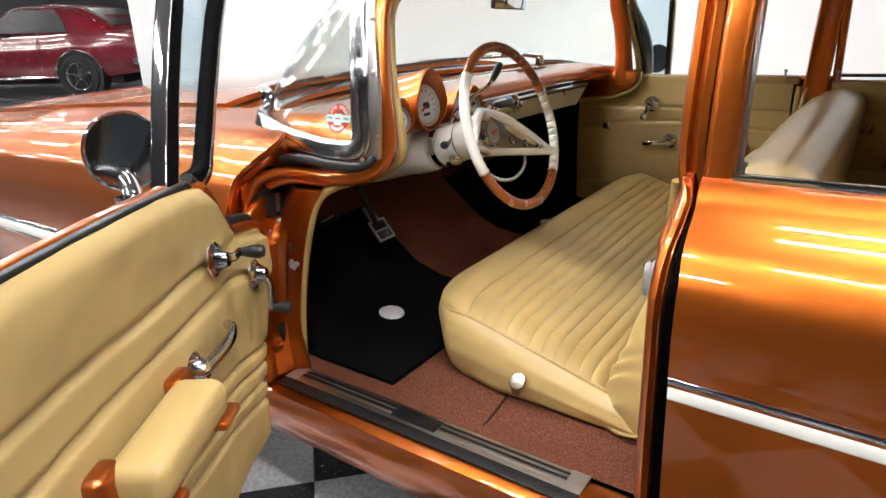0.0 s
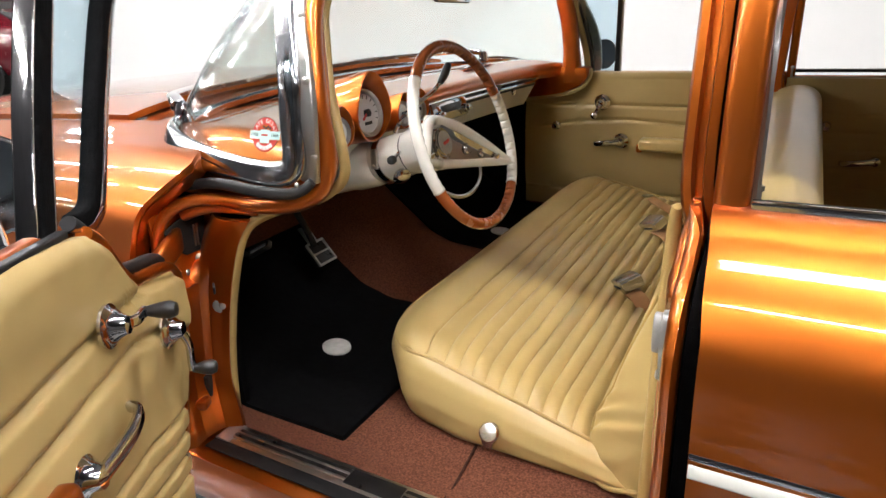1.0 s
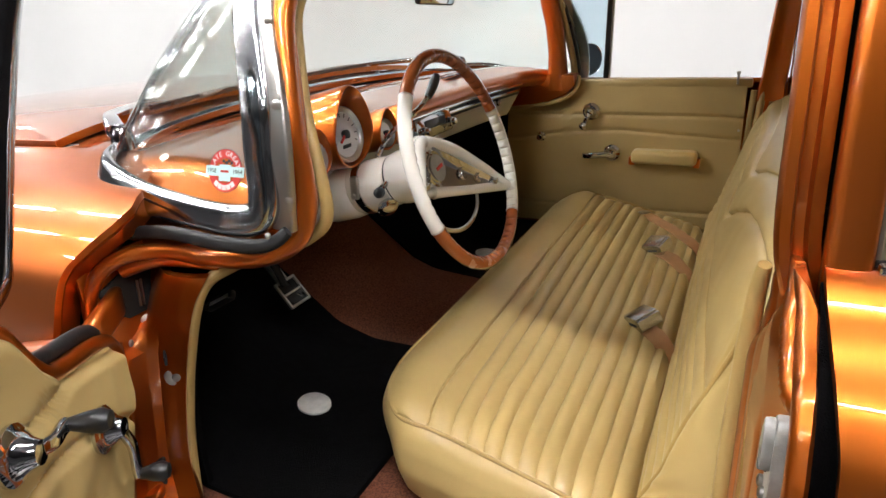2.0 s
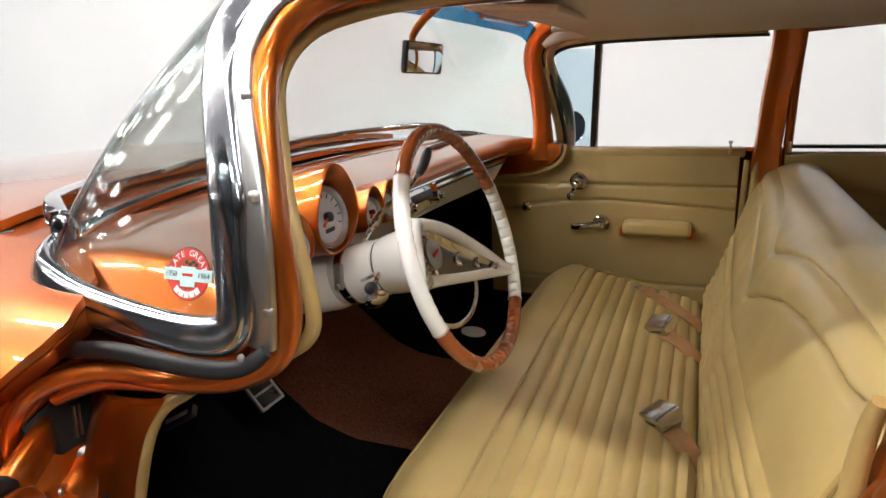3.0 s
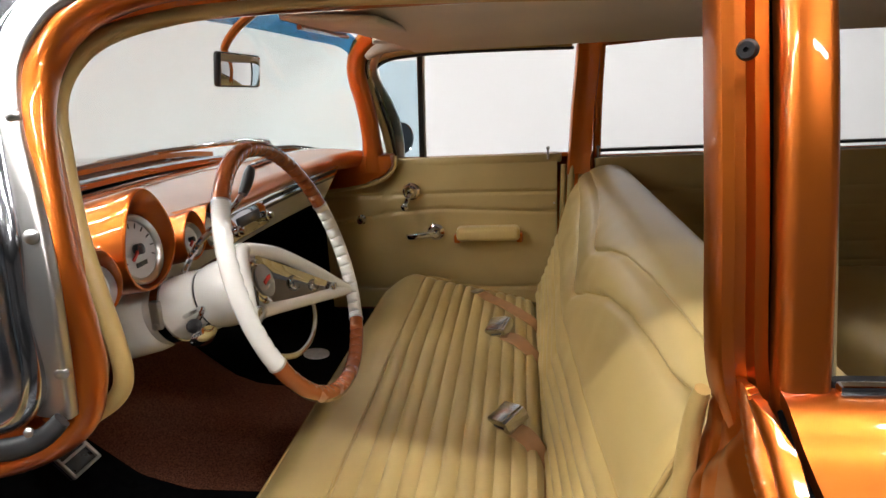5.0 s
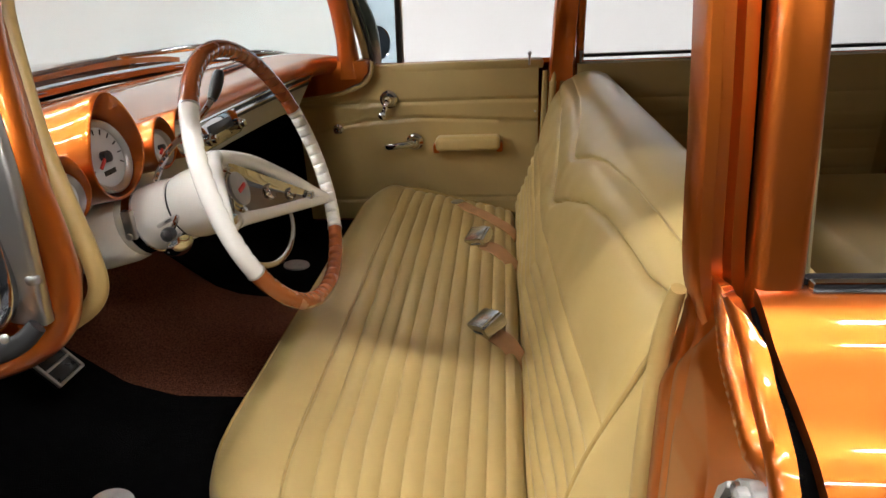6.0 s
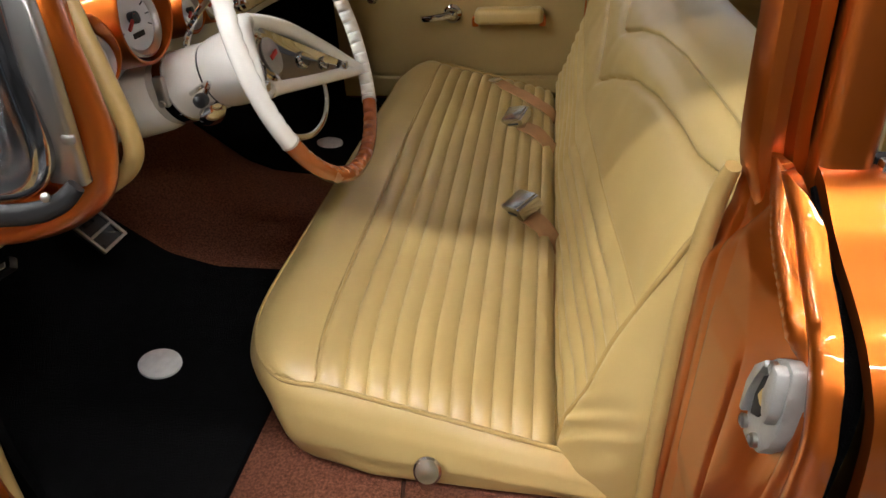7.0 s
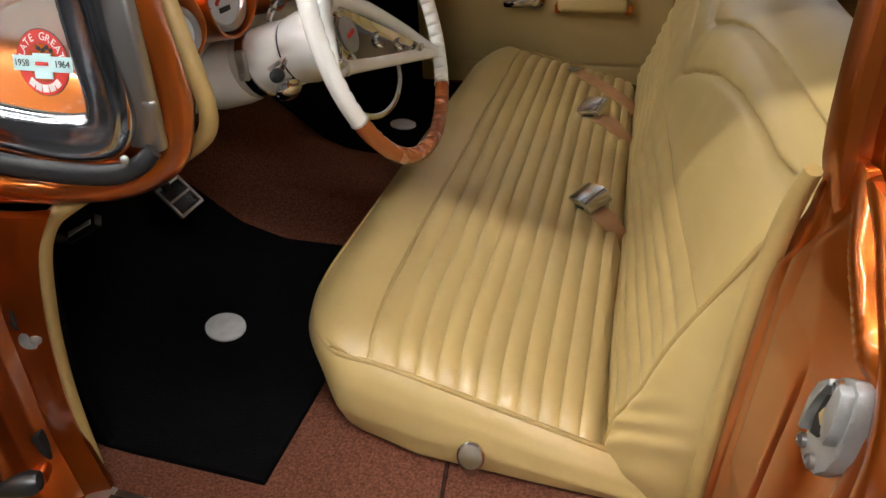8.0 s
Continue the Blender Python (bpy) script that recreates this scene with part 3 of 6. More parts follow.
    JZ = [0.43, 0.60, 0.80, 0.832, 0.867, 0.888, 0.90, 0.912, 0.935, 0.955, 0.97, 0.99]
    JY = [0.93, 0.938, 0.940, 0.936, 0.919, 0.90, 0.881, 0.859, 0.829, 0.802, 0.786, 0.778]

    def jamb_face(u, v, side=side):
        z = 0.44 + 0.522 * v
        yo, yi = ease(z, JZ, JY), ease(z, [0.44, 0.88, 0.955], [0.722, 0.722, 0.742])
        y = yi + (yo - yi) * u
        d = yo - y
        x = ease(d, [0, 0.004, 0.011, 0.015, 0.024, 0.03, 0.045, 0.10, 0.2], [-0.036, -0.044, -0.044, -0.037, -0.037, -0.046, -0.050, -0.060, -0.068])
        x += -0.009 * bump_at(d - 0.032, 0.0075) * ease(z, [0.868, 0.880, 0.925, 0.955], [0, 1, 0.9, 0.3])
        crease = ease(y, [0.70, 0.735, 0.765, 0.80], [0.795, 0.845, 0.885, 0.95])
        x += 0.010 * (0.5 + 0.5 * math.tanh((z - crease - 0.006) / 0.009)) * ease(d, [0.035, 0.060], [0, 1]) * ease(z, [0.90, 0.955], [1, 0.2])
        x += -0.004 * ease(y, [0.742, 0.750], [1, 0]) - 0.003 * ease(y, [0.758, 0.772], [1, 0])
        x += 0.010 * bump_at(y - 0.885, 0.036) * bump_at(z - 0.80, 0.075) * ease(d, [0.02, 0.035], [0, 1])
        x -= 0.003 * ease(abs(y - 0.80), [0.028, 0.034], [1, 0]) * ease(z, [0.60, 0.63, 0.80, 0.84], [0, 1, 1, 0])
        x = x + (-0.050 - x) * ease(z, [0.935, 0.965], [0, 0.9]) * ease(d, [0.03, 0.06], [1, 0.3])
        return x, side * y, z

    part("pillar_jamb", sheet(jamb_face, 120, 140, side * 0.01), ORANGE, bp)
    part("pillar_lace", tube([(-0.092, side * 0.738, 0.44), (-0.091, side * 0.728, 0.60), (-0.089, side * 0.721, 0.75), (-0.086, side * 0.724, 0.85), (-0.083, side * 0.732, 0.91), (-0.080, side * 0.743, 0.944)], 0.0108, 30, 10, (0, side, 0), scale=lambda f: 1 - 0.35 * f ** 4), PIPING, bp, "tan vinyl windlace")
    # Black sheet painted in as the shade behind the door gap.
    part("gap_shadow", sheet(lambda u, v, side=side: (-0.034 + 0.024 * u, side * (ease(0.44 + 0.51 * v, JZ, JY) - 0.022 - 0.01 * u), 0.44 + 0.51 * v), 4, 40, 0.004), MATBLACK, bp, "black sheet standing for shade between pillar and door")
    part("pillar_back", box((0.03, 0.10, 0.46), (-0.01, side * 0.78, 0.66), 0.01), DARKVOID, bp)

# ---- interior: carpet, mats ----
carpet = thing("carpet", "rust-brown pile carpet on the car floor", "carpet", (-0.4, 0, 0.42))


def floor_z(x, y):
    hump = 0.10 * math.exp(-(y / 0.16) ** 4) * ease(x, [-1.3, -0.6], [1.3, 0.5])
    return 0.425 + hump + ease(x, [-1.3, -1.24, -1.0, -0.9], [0.78 - 0.425, 0.22, 0.03, 0.0])


part("sheet", sheet(lambda u, v: (-1.29 + 2.5 * u, (2 * v - 1) * 0.863, floor_z(-1.29 + 2.5 * u, (2 * v - 1) * 0.863) + 0.014 * max(0, (abs(2 * v - 1) * 0.863 - 0.80)) / 0.06), 60, 50), CARPET, carpet)


part("carpet_seam", tube([(-0.42, -0.60, 0.4255), (-0.405, -0.72, 0.4255), (-0.392, -0.82, 0.428), (-0.388, -0.86, 0.437)], 0.003, 20, 6), CARPET_DARK, carpet, "dark carpet seam")


MX0, MX1 = -1.20, -0.645


def floor_mat(ys, patch_at):
    ob = thing("floor_mat", "black pile floor mat with a white oval patch", "floor mat", (-0.9, patch_at[1], 0.43), "front floor mats")
    y0, y1 = ys
    part("sheet", sheet(lambda u, v: (MX0 + (MX1 - MX0) * u - 0.012 * v * (1 - u), y0 + (y1 - y0) * v, floor_z(MX0 + (MX1 - MX0) * u, y0 + (y1 - y0) * v) + 0.012), 30, 20, 0.012), MATBLACK, ob)
    a = radians(20)
    bm = bmesh.new()
    rings(bm, [[(patch_at[0] + k * (0.040 * math.cos(t) - 0.008 * math.sin(t)), patch_at[1] + k * 0.035 * math.sin(t), patch_at[2] + h) for t in [2 * math.pi * i / 28 for i in range(28)]] for k, h in ((1, 0.0), (1, 0.004), (0.9, 0.006), (0.2, 0.006))])
    part("patch", bm, PATCH, ob, "white oval patch")
    return ob


floor_mat((-0.80, -0.235), (-0.873, -0.528, 0.437))
floor_mat((0.20, 0.78), (-0.85, 0.40, 0.437))

# ---- front bench seat ----
seat = thing("front_seat", "tan vinyl front bench seat with pleated cushion and backrest", "car seat", (-0.2, 0, 0.43))
PLEATS = [-0.521, -0.481, -0.4525, -0.425, -0.398, -0.3705, -0.342, -0.3145, -0.287, -0.260, -0.233, -0.203]


def fan(x, y):
    """The pleats spread a little towards the front away from the cushion's ends."""
    return x - (0.011 * min(1, max(0, y + 0.684) / 0.16) + 0.010 * min(1, max(0, y + 0.5) / 0.7)) * ease(x, [-0.66, -0.53, -0.48, -0.40, -0.25], [0, 1, 1.5, 1.0, 0])


def corner(d):
    k = max(0.0, min(1.0, d / 0.20))
    return 1 - math.sqrt(max(0, 1 - (1 - k) ** 2))


def front_x(y):
    return -0.652 + 0.112 * corner(min(y + 0.684, 0.67 - y))


XS = [(0, -0.178), (0, -0.190)]
for x1, x0 in zip(PLEATS[::-1], PLEATS[-2::-1]):
    XS += [(0, x1 + (x0 - x1) * g) for g in (0.0, 0.05, 0.12, 0.24, 0.5, 0.76, 0.88, 0.95)]
XS += [(g, 0) for g in (0.0, 0.05, 0.12, 0.22, 0.34, 0.46, 0.58, 0.70, 0.80, 0.88, 0.94, 0.98, 1.0)]


def cushion_top(u, v):
    k = v * 60
    y = -0.684 + 1.354 * (0.5 - 0.5 * math.cos(math.pi * (0.12 + 0.76 * v)) - 0.0351) / 0.9298
    xf = front_x(y)
    g, x = XS[round(u * (len(XS) - 1))]
    if x == 0:
        x = -0.521 + (xf + 0.521) * g
    e = max(0.0, min(y + 0.684, 0.67 - y, x - xf))
    z = ease(x, [-0.66, -0.60, -0.55, -0.235, -0.215, -0.200, -0.178], [0.610, 0.616, 0.613, 0.528, 0.518, 0.492, 0.452])
    z -= 0.027 * (1 - min(1, e / 0.080)) ** 2.2
    side_e = min(y + 0.684, 0.67 - y)
    if x > -0.522:
        i = max([q for q in range(len(PLEATS)) if PLEATS[q] <= x + 1e-6] or [0])
        if i < len(PLEATS) - 1:
            f = max(0, min(1, (x - PLEATS[i]) / (PLEATS[i + 1] - PLEATS[i])))
            z += (0.0150 * math.sin(math.pi * f) ** 0.38 - 0.0120) * ease(side_e, [0, 0.012, 0.05], [0.15, 0.75, 1])
    z += 0.0025 * noise.noise((x * 7, y * 7, 5)) + 0.0012 * noise.noise((x * 18, y * 9, 2))
    return fan(x, y), y, z


LIP = [(-0.11, -0.684, 0.470), (-0.15, -0.684, 0.483), (-0.185, -0.684, 0.494)] + [(-0.20 - 0.0667 * i, -0.684, 0.4985 + 0.0183 * i) for i in range(5)] + [(-0.513, -0.684, 0.582)]
LIP += [(front_x(y), y, 0.584 + 0.004 * min(1, (y + 0.684) / 0.15)) for y in (-0.684, -0.68, -0.672, -0.66, -0.64, -0.61, -0.57, -0.50, -0.3, 0, 0.3, 0.486, 0.55, 0.60, 0.63, 0.65, 0.662, 0.668)]
LIP += [(x, 0.67, z) for x, y, z in LIP[8::-1]]
LIP = catmull(LIP, 201)


def skirt(u, v):
    """The boxed side of the cushion, from the piping down, tucked in at the front corners."""
    i = round(u * 200)
    p = LIP[i]
    t = LIP[min(200, i + 2)] - LIP[max(0, i - 2)]
    n = Vector((t.y, -t.x, 0)).normalized() * -1
    n = n if n.dot(Vector((p.x + 0.35, p.y, 0))) > 0 else -n
    k = bump_at(min(abs(p.y + 0.66), abs(p.y - 0.645)), 0.055) * ease(p.x, [-0.60, -0.45], [1, 0])
    out = ease(v, [0, 0.08, 0.25, 0.55, 0.85, 1], [0, 0.012, 0.026, 0.035, 0.028, 0.010])
    front = ease(abs(n.x), [0.3, 1], [0, 1])
    out = out * (1 - 0.35 * k) - (0.05 * front + 0.04 * k) * v * v
    out += 0.002 * noise.noise((p.x * 9, p.y * 9, v * 4))
    return p + n * out + Vector((0, 0, (0.424 - p.z) * v))


cushion = part("cushion", sheet(cushion_top, len(XS), 61, 0.004), VINYL, seat, "pleated tan seat cushion")
part("cushion_side", sheet(skirt, 201, 24, 0.003), VINYL, cushion)
part("cushion_piping", tube([p + Vector((0, 0, 0.001)) for p in LIP[::2]], 0.0036, 200, 8), PIPING, cushion)
part("seam", tube([(fan(-0.521, y), y, z) for y, z in ((-0.676, 0.585), (-0.655, 0.593), (-0.63, 0.599), (-0.6, 0.602), (-0.4, 0.605), (-0.2, 0.605), (0, 0.605), (0.3, 0.605), (0.58, 0.602), (0.65, 0.590))], 0.0028, 60, 6), PIPING, cushion)

BACK = [(-0.172, 0.44), (-0.196, 0.49), (-0.190, 0.54), (-0.165, 0.60), (-0.142, 0.67), (-0.118, 0.735), (-0.098, 0.79), (-0.082, 0.84), (-0.062, 0.88), (-0.035, 0.91), (0.0, 0.928), (0.04, 0.932), (0.075, 0.918), (0.093, 0.885), (0.092, 0.82), (0.08, 0.70), (0.06, 0.55), (0.04, 0.43)]


BACK_FINE = catmull([(x, 0, z) for x, z in BACK], 420)


ROLLS = [0.690, 0.622, 0.588, 0.557, 0.528, 0.500, 0.472, 0.444]
LIFTS = [0.040, 0.062, 0.068, 0.065, 0.064, 0.065, 0.066, 0.066]


def roll_line(i, y):
    """The height of a stitched line of the backrest's lower rolls, which sweep up towards both ends."""
    return ROLLS[i] + LIFTS[i] * ease(abs(y - 0.02), [0, 0.25, 0.48, 0.62, 0.70], [0, 0.50, 0.80, 1.0, 0.96])


def arch_line(y):
    return ease(abs(y - 0.03), [0, 0.04, 0.10, 0.25, 0.40, 0.52, 0.62, 0.68, 0.75], [0.752, 0.768, 0.792, 0.838, 0.864, 0.872, 0.876, 0.886, 0.895])


def vee_line(y):
    return ease(abs(y - 0.03), [0, 0.04, 0.10, 0.20, 0.35, 0.60, 0.75], [0.848, 0.858, 0.876, 0.893, 0.904, 0.909, 0.911])


def side_line(z):
    """Where the welt between the backrest's front and its driver side boxing runs."""
    return ease(z, [0.48, 0.54, 0.70, 0.76, 0.80, 0.88, 0.94], [-0.675, -0.668, -0.668, -0.676, -0.684, -0.704, -0.728])


def back_front(x, y, z):
    """The front of the backrest: rolls below, stitched arch panels above, soft boxing at the driver side."""
    d = min(y + 0.722, 0.73 - y)
    c = min(1, abs(y - 0.02) / 0.74)
    x -= 0.016 * (1 - c ** 3) * bump_at(z - 0.75, 0.17)
    yw = side_line(z)
    on = ease(y - yw, [0.0, 0.012, 0.03], [0.1, 0.7, 1]) * ease(d, [0.0, 0.05], [0.2, 1])
    lines = [roll_line(i, y) for i in range(len(ROLLS))]
    if y > yw:
        if z < lines[0]:
            for hi, lo in zip(lines, lines[1:]):
                if lo <= z < hi:
                    x -= (0.0140 * math.sin(math.pi * (z - lo) / (hi - lo)) ** 0.40 - 0.0105) * on
        else:
            za, zv = arch_line(y), vee_line(y)
            bands = ((lines[0], za, 0.010), (za, zv, 0.008), (zv, 1.0, 0.0))
            for lo, hi, k in bands:
                if lo <= z < hi:
                    x -= k * (math.sin(math.pi * (z - lo) / (hi - lo)) ** 0.6) * on
            x += (0.0085 * bump_at(z - za, 0.0042) + 0.0085 * bump_at(z - zv, 0.0042)) * on
        x += 0.003 * noise.noise((y * 5, z * 9, 8)) + 0.0012 * noise.noise((y * 16, z * 22, 3))
    else:
        w = yw - y
        x += w * 0.95 - 0.016 * math.sin(math.pi * min(1, w / 0.06)) ** 0.8
        q = (z - 0.50) * 0.86 - w * 1.2
        x += 0.0050 * math.sin(q * 150 + 2.2 * noise.noise((y * 20, z * 12, 1))) * bump_at(z - 0.545, 0.07) * ease(w, [0, 0.012], [0, 1])
        x += 0.004 * noise.noise((y * 14, z * 9, 3))
    return x


def back_ring(y):
    """One section of the backrest: its front, its top and its rear."""
    out = []
    d = min(y + 0.722, 0.73 - y)
    e = max(0, 1 - d / 0.05)
    pull = 1 - math.sqrt(max(0, 1 - e * e))
    for i, p in enumerate(BACK_FINE):
        x, z = p.x, p.z
        if i < 301:
            k = ease(i, [0, 270, 300], [1, 1, 0])
            x += (back_front(x, y, z) - x) * k
            x = min(x, 0.085 - 0.4 * max(0, 0.7 - z))
        x += (0.02 - x) * 0.25 * pull
        z += (min(z, 0.905) - z) * pull
        out.append((x, y, z))
    return out


bys = [-0.722, -0.7212, -0.720, -0.7175] + [-0.715 + 0.0022 * i for i in range(25)] + [-0.66 + 0.0117 * i for i in range(118)] + [0.720, 0.727, 0.73]
part("backrest", rings(bmesh.new(), [back_ring(y) for y in bys]), VINYL, seat, "tan backrest with stitched arch panels")


def on_back(y, z, out=0.002):
    """A place on the backrest's front, a little proud of it."""
    q = min(BACK_FINE[:270], key=lambda p: abs(p.z - z))
    return back_front(q.x, y, z) - out, y, z


part("backrest_piping", tube([on_back(side_line(z) + 0.001, z, 0.001) for z in (0.48, 0.51, 0.54, 0.57, 0.60, 0.64, 0.68, 0.72, 0.76, 0.80, 0.84, 0.87)], 0.0036, 60, 8), PIPING, seat)
part("panel_welt", tube([on_back(y, roll_line(0, y), -0.0005) for y in [-0.665 + 0.0665 * i for i in range(21)]], 0.0026, 120, 6), PIPING, seat)
part("skirt_piping", tube([(-0.205, -0.675, 0.478), (-0.195, -0.70, 0.455), (-0.16, -0.716, 0.438), (-0.11, -0.721, 0.45), (-0.06, -0.723, 0.47)], 0.0045, 24, 8), PIPING, seat)
latch = part("seat_latch", lathe([(0.010, -0.01), (0.012, 0.004), (0.018, 0.007), (0.019, 0.012), (0.016, 0.015), (0.002, 0.016)], (-0.365, -0.722, 0.484), (0, -1, 0.75), 20), BUCKLE, seat, "chrome seat latch knob")
part("latch_stem", prism([(-0.377, 0.480), (-0.353, 0.480), (-0.357, 0.464), (-0.365, 0.460), (-0.373, 0.464)], "y", -0.740, -0.718), BUCKLE, latch)

rear_seat = thing("bench_seat", "tan pleated vinyl bench seat in the rear", "car seat", (0.9, 0, 0.43))
part("cushion", box((0.5, 1.4, 0.18), (0.75, 0, 0.52), 0.05, seg=4), VINYL, rear_seat)
part("backrest", box((0.16, 1.4, 0.5), (1.08, 0, 0.72), 0.06, pose(0, 0, 0, 0, 12, 0), seg=4), VINYL, rear_seat)

# ---- steering wheel and column ----
HUB = Vector((-0.569, -0.379, 0.945))
AX = Vector((0.954, 0.0, 0.300))
UPW = Vector((-0.300, 0.0, 0.954))
RT = Vector((0, 1, 0))
DISH = HUB - AX * 0.076
wheel = thing("steering_wheel", "two-tone white and copper steering wheel with chrome horn ring", "steering wheel", HUB)


def wp(deg, r, h=0.0):
    """A place on the wheel: degrees anticlockwise from the passenger side, radius, height over the rim's plane."""
    a = radians(deg)
    return HUB + RT * r * math.cos(a) + UPW * r * math.sin(a) + AX * h


def rim(a0, a1, n=230, k=14, r0=0.0118):
    """A length of rim with finger grips on its inner side."""
    rs = []
    for i in range(n):
        a = a0 + (a1 - a0) * i / (n - 1)
        o = (wp(a, 1) - HUB).normalized()
        sc = 0.0055 * bump_at(math.sin(radians(a) * 33), 0.45) if 0.03 < i / (n - 1) < 0.97 else 0.0
        ring = []
        for j in range(k):
            t = 2 * math.pi * j / k
            inward = max(0, -math.cos(t))
            ring.append(wp(a, 0.191) + o * math.cos(t) * r0 * 1.05 + o * sc * inward + AX * math.sin(t) * r0)
        rs.append(ring)
    return rings(bmesh.new(), rs)


for name, a0, a1, m in (("rim_top", 20, 135, BROWN), ("rim_side", 135, 204, WHITE_PAINT), ("rim_bottom", 204, 313, BROWN), ("rim_side", 313, 380, WHITE_PAINT)):
    part(name, rim(a0, a1), m, wheel, "copper brown plastic rim" if m == BROWN else "ivory plastic rim")
for a in (20, 135, 204, 313):
    part("rim_ferrule", tube([wp(a - 0.4, 0.191), wp(a + 0.4, 0.191)], 0.0128, 4, 14, AX), STEEL, wheel)
EU = (wp(77.5, 1) - HUB).normalized()
ER = (wp(-12.5, 1) - HUB).normalized()
for s, tip_deg in ((1, -30), (-1, 185)):
    tip = wp(tip_deg, 0.184, -0.003)
    a, b = DISH + EU * 0.052 + ER * s * 0.012, DISH - EU * 0.044 + ER * s * 0.02
    spoke = part("spoke", tube([a - ER * s * 0.03 - AX * 0.006, a, a.lerp(tip, 0.30) + EU * 0.014, a.lerp(tip, 0.65) + EU * 0.010, a.lerp(tip, 0.85) + EU * 0.003, tip], 0.0118, 30, 10, AX, scale=lambda f: 1.15 - 0.4 * f), WHITE_PAINT, wheel, "ivory spoke")
    tube([b - ER * s * 0.02 - AX * 0.006, b, b.lerp(tip, 0.4), b.lerp(tip, 0.8), tip], 0.0115, 30, 10, AX, scale=lambda f: 1.1 - 0.35 * f).to_mesh(extra := bpy.data.meshes.new("lower"))
    bm = bmesh.new()
    bm.from_mesh(extra)
    bpy.data.meshes.remove(extra)
    part("spoke_arm", bm, WHITE_PAINT, spoke)

    def plate(u, v, a=a, b=b, tip=tip):
        t = 0.93 * u
        return (a.lerp(tip, t)).lerp(b.lerp(tip, t), 0.08 + 0.84 * v) + AX * (0.004 - 0.006 * math.sin(math.pi * v))

    part("inlay", sheet(plate, 20, 8, 0.004), CHROME, spoke, "polished chrome inlay")
    for t, rr in ((0.34, 0.0125), (0.56, 0.0095)):
        c = a.lerp(tip, t).lerp(b.lerp(tip, t), 0.5) + AX * 0.001
        part("hole_rim", lathe([(rr, -0.002), (rr * 1.02, 0.004), (rr * 0.9, 0.006), (rr * 0.8, 0.003), (rr * 0.8, -0.002)], c, AX, 20), CHROME, spoke, "chrome hole rim")
        # The inlay is uncut; a black disc paints the hole's shade.
        part("hole", lathe([(rr * 0.82, -0.001), (rr * 0.82, 0.0015), (0.001, 0.0015)], c, AX, 20), BLACK, spoke, "black disc standing for a shaded cut-out")
    part("boss", box((0.014, 0.016, 0.012), a.lerp(tip, 0.76).lerp(b.lerp(tip, 0.76), 0.5) + AX * 0.006, 0.003, seg=2), CHROME, spoke)
part("hub", lathe([(0.049, -0.075), (0.052, -0.06), (0.055, -0.02), (0.052, -0.004), (0.046, 0.003), (0.040, 0.0), (0.036, -0.004)], DISH, AX, 40), WHITE_PAINT, wheel, "ivory hub")
horn = part("horn_button", lathe([(0.036, -0.004), (0.036, 0.010), (0.033, 0.013), (0.028, 0.011), (0.02, 0.016), (0.002, 0.018)], DISH, AX, 32), CHROME, wheel)
part("emblem", lathe([(0.026, 0.0155), (0.026, 0.0175), (0.012, 0.0185), (0.001, 0.0185)], DISH, AX, 28), CAST, horn, "grey emblem disc with a red bar")
part("emblem_bar", box((0.003, 0.022, 0.006), DISH + AX * 0.0195, 0, pose(0, 0, 0, 12, 0, 0)), RED, horn)
ring_pts = [DISH + AX * 0.03 + (wp(d, 1) - HUB) * r for d, r in ((-34, 0.118), (-48, 0.128), (-62, 0.128), (-80, 0.125), (-102, 0.123), (-124, 0.125), (-142, 0.128), (-156, 0.128), (-172, 0.118))]
part("horn_ring", sweep([ring_pts[0] + EU * 0.03] + ring_pts + [ring_pts[-1] + EU * 0.03], rounded(0.009, 0.005, 0.45), AX, 70), CHROME, wheel, "chrome half horn ring")

column = thing("steering_column", "ivory painted steering column with chrome clamp", "steering column", DISH - AX * 0.15)
part("shroud", lathe([(0.046, -0.078), (0.049, -0.08), (0.051, -0.10), (0.051, -0.165), (0.049, -0.17), (0.046, -0.172)], DISH, AX, 40), WHITE_PAINT, column)
part("gap_ring", lathe([(0.0475, -0.072), (0.0475, -0.082)], DISH, AX, 40), BLACK, column)
part("jacket", lathe([(0.046, -0.16), (0.053, -0.175), (0.055, -0.19), (0.053, -0.24), (0.048, -0.26), (0.043, -0.40)], DISH, AX, 40), WHITE_PAINT, column)
clamp = part("clamp", lathe([(0.051, -0.136), (0.0535, -0.137), (0.0535, -0.152), (0.051, -0.153)], DISH, AX, 40), CHROME, column, "chrome column clamp")
part("clamp_bracket", box((0.016, 0.012, 0.045), DISH - AX * 0.145 + Vector((0, -0.053, 0.012)), 0.003), STEEL, clamp)
part("clamp_screw", lathe([(0.005, 0), (0.005, 0.004), (0.001, 0.005)], DISH - AX * 0.145 + Vector((0, -0.059, -0.004)), (0, -1, 0), 10), STEEL, clamp)
shift = part("shift_lever", tube([DISH - AX * 0.12 + Vector((0, 0.0, 0.055)), (-0.735, -0.36, 0.982), (-0.715, -0.27, 1.02), (-0.703, -0.235, 1.05)], 0.005, 24, 8), CHROME, column)
part("lever_knob", tube([(-0.706, -0.248, 1.038), (-0.703, -0.235, 1.052), (-0.701, -0.222, 1.068), (-0.70, -0.214, 1.078)], 0.0085, 16, 10, scale=lambda f: 0.7 + 0.5 * math.sin(math.pi * min(1, f * 0.8 + 0.1))), BLACK, shift, "black lever knob")
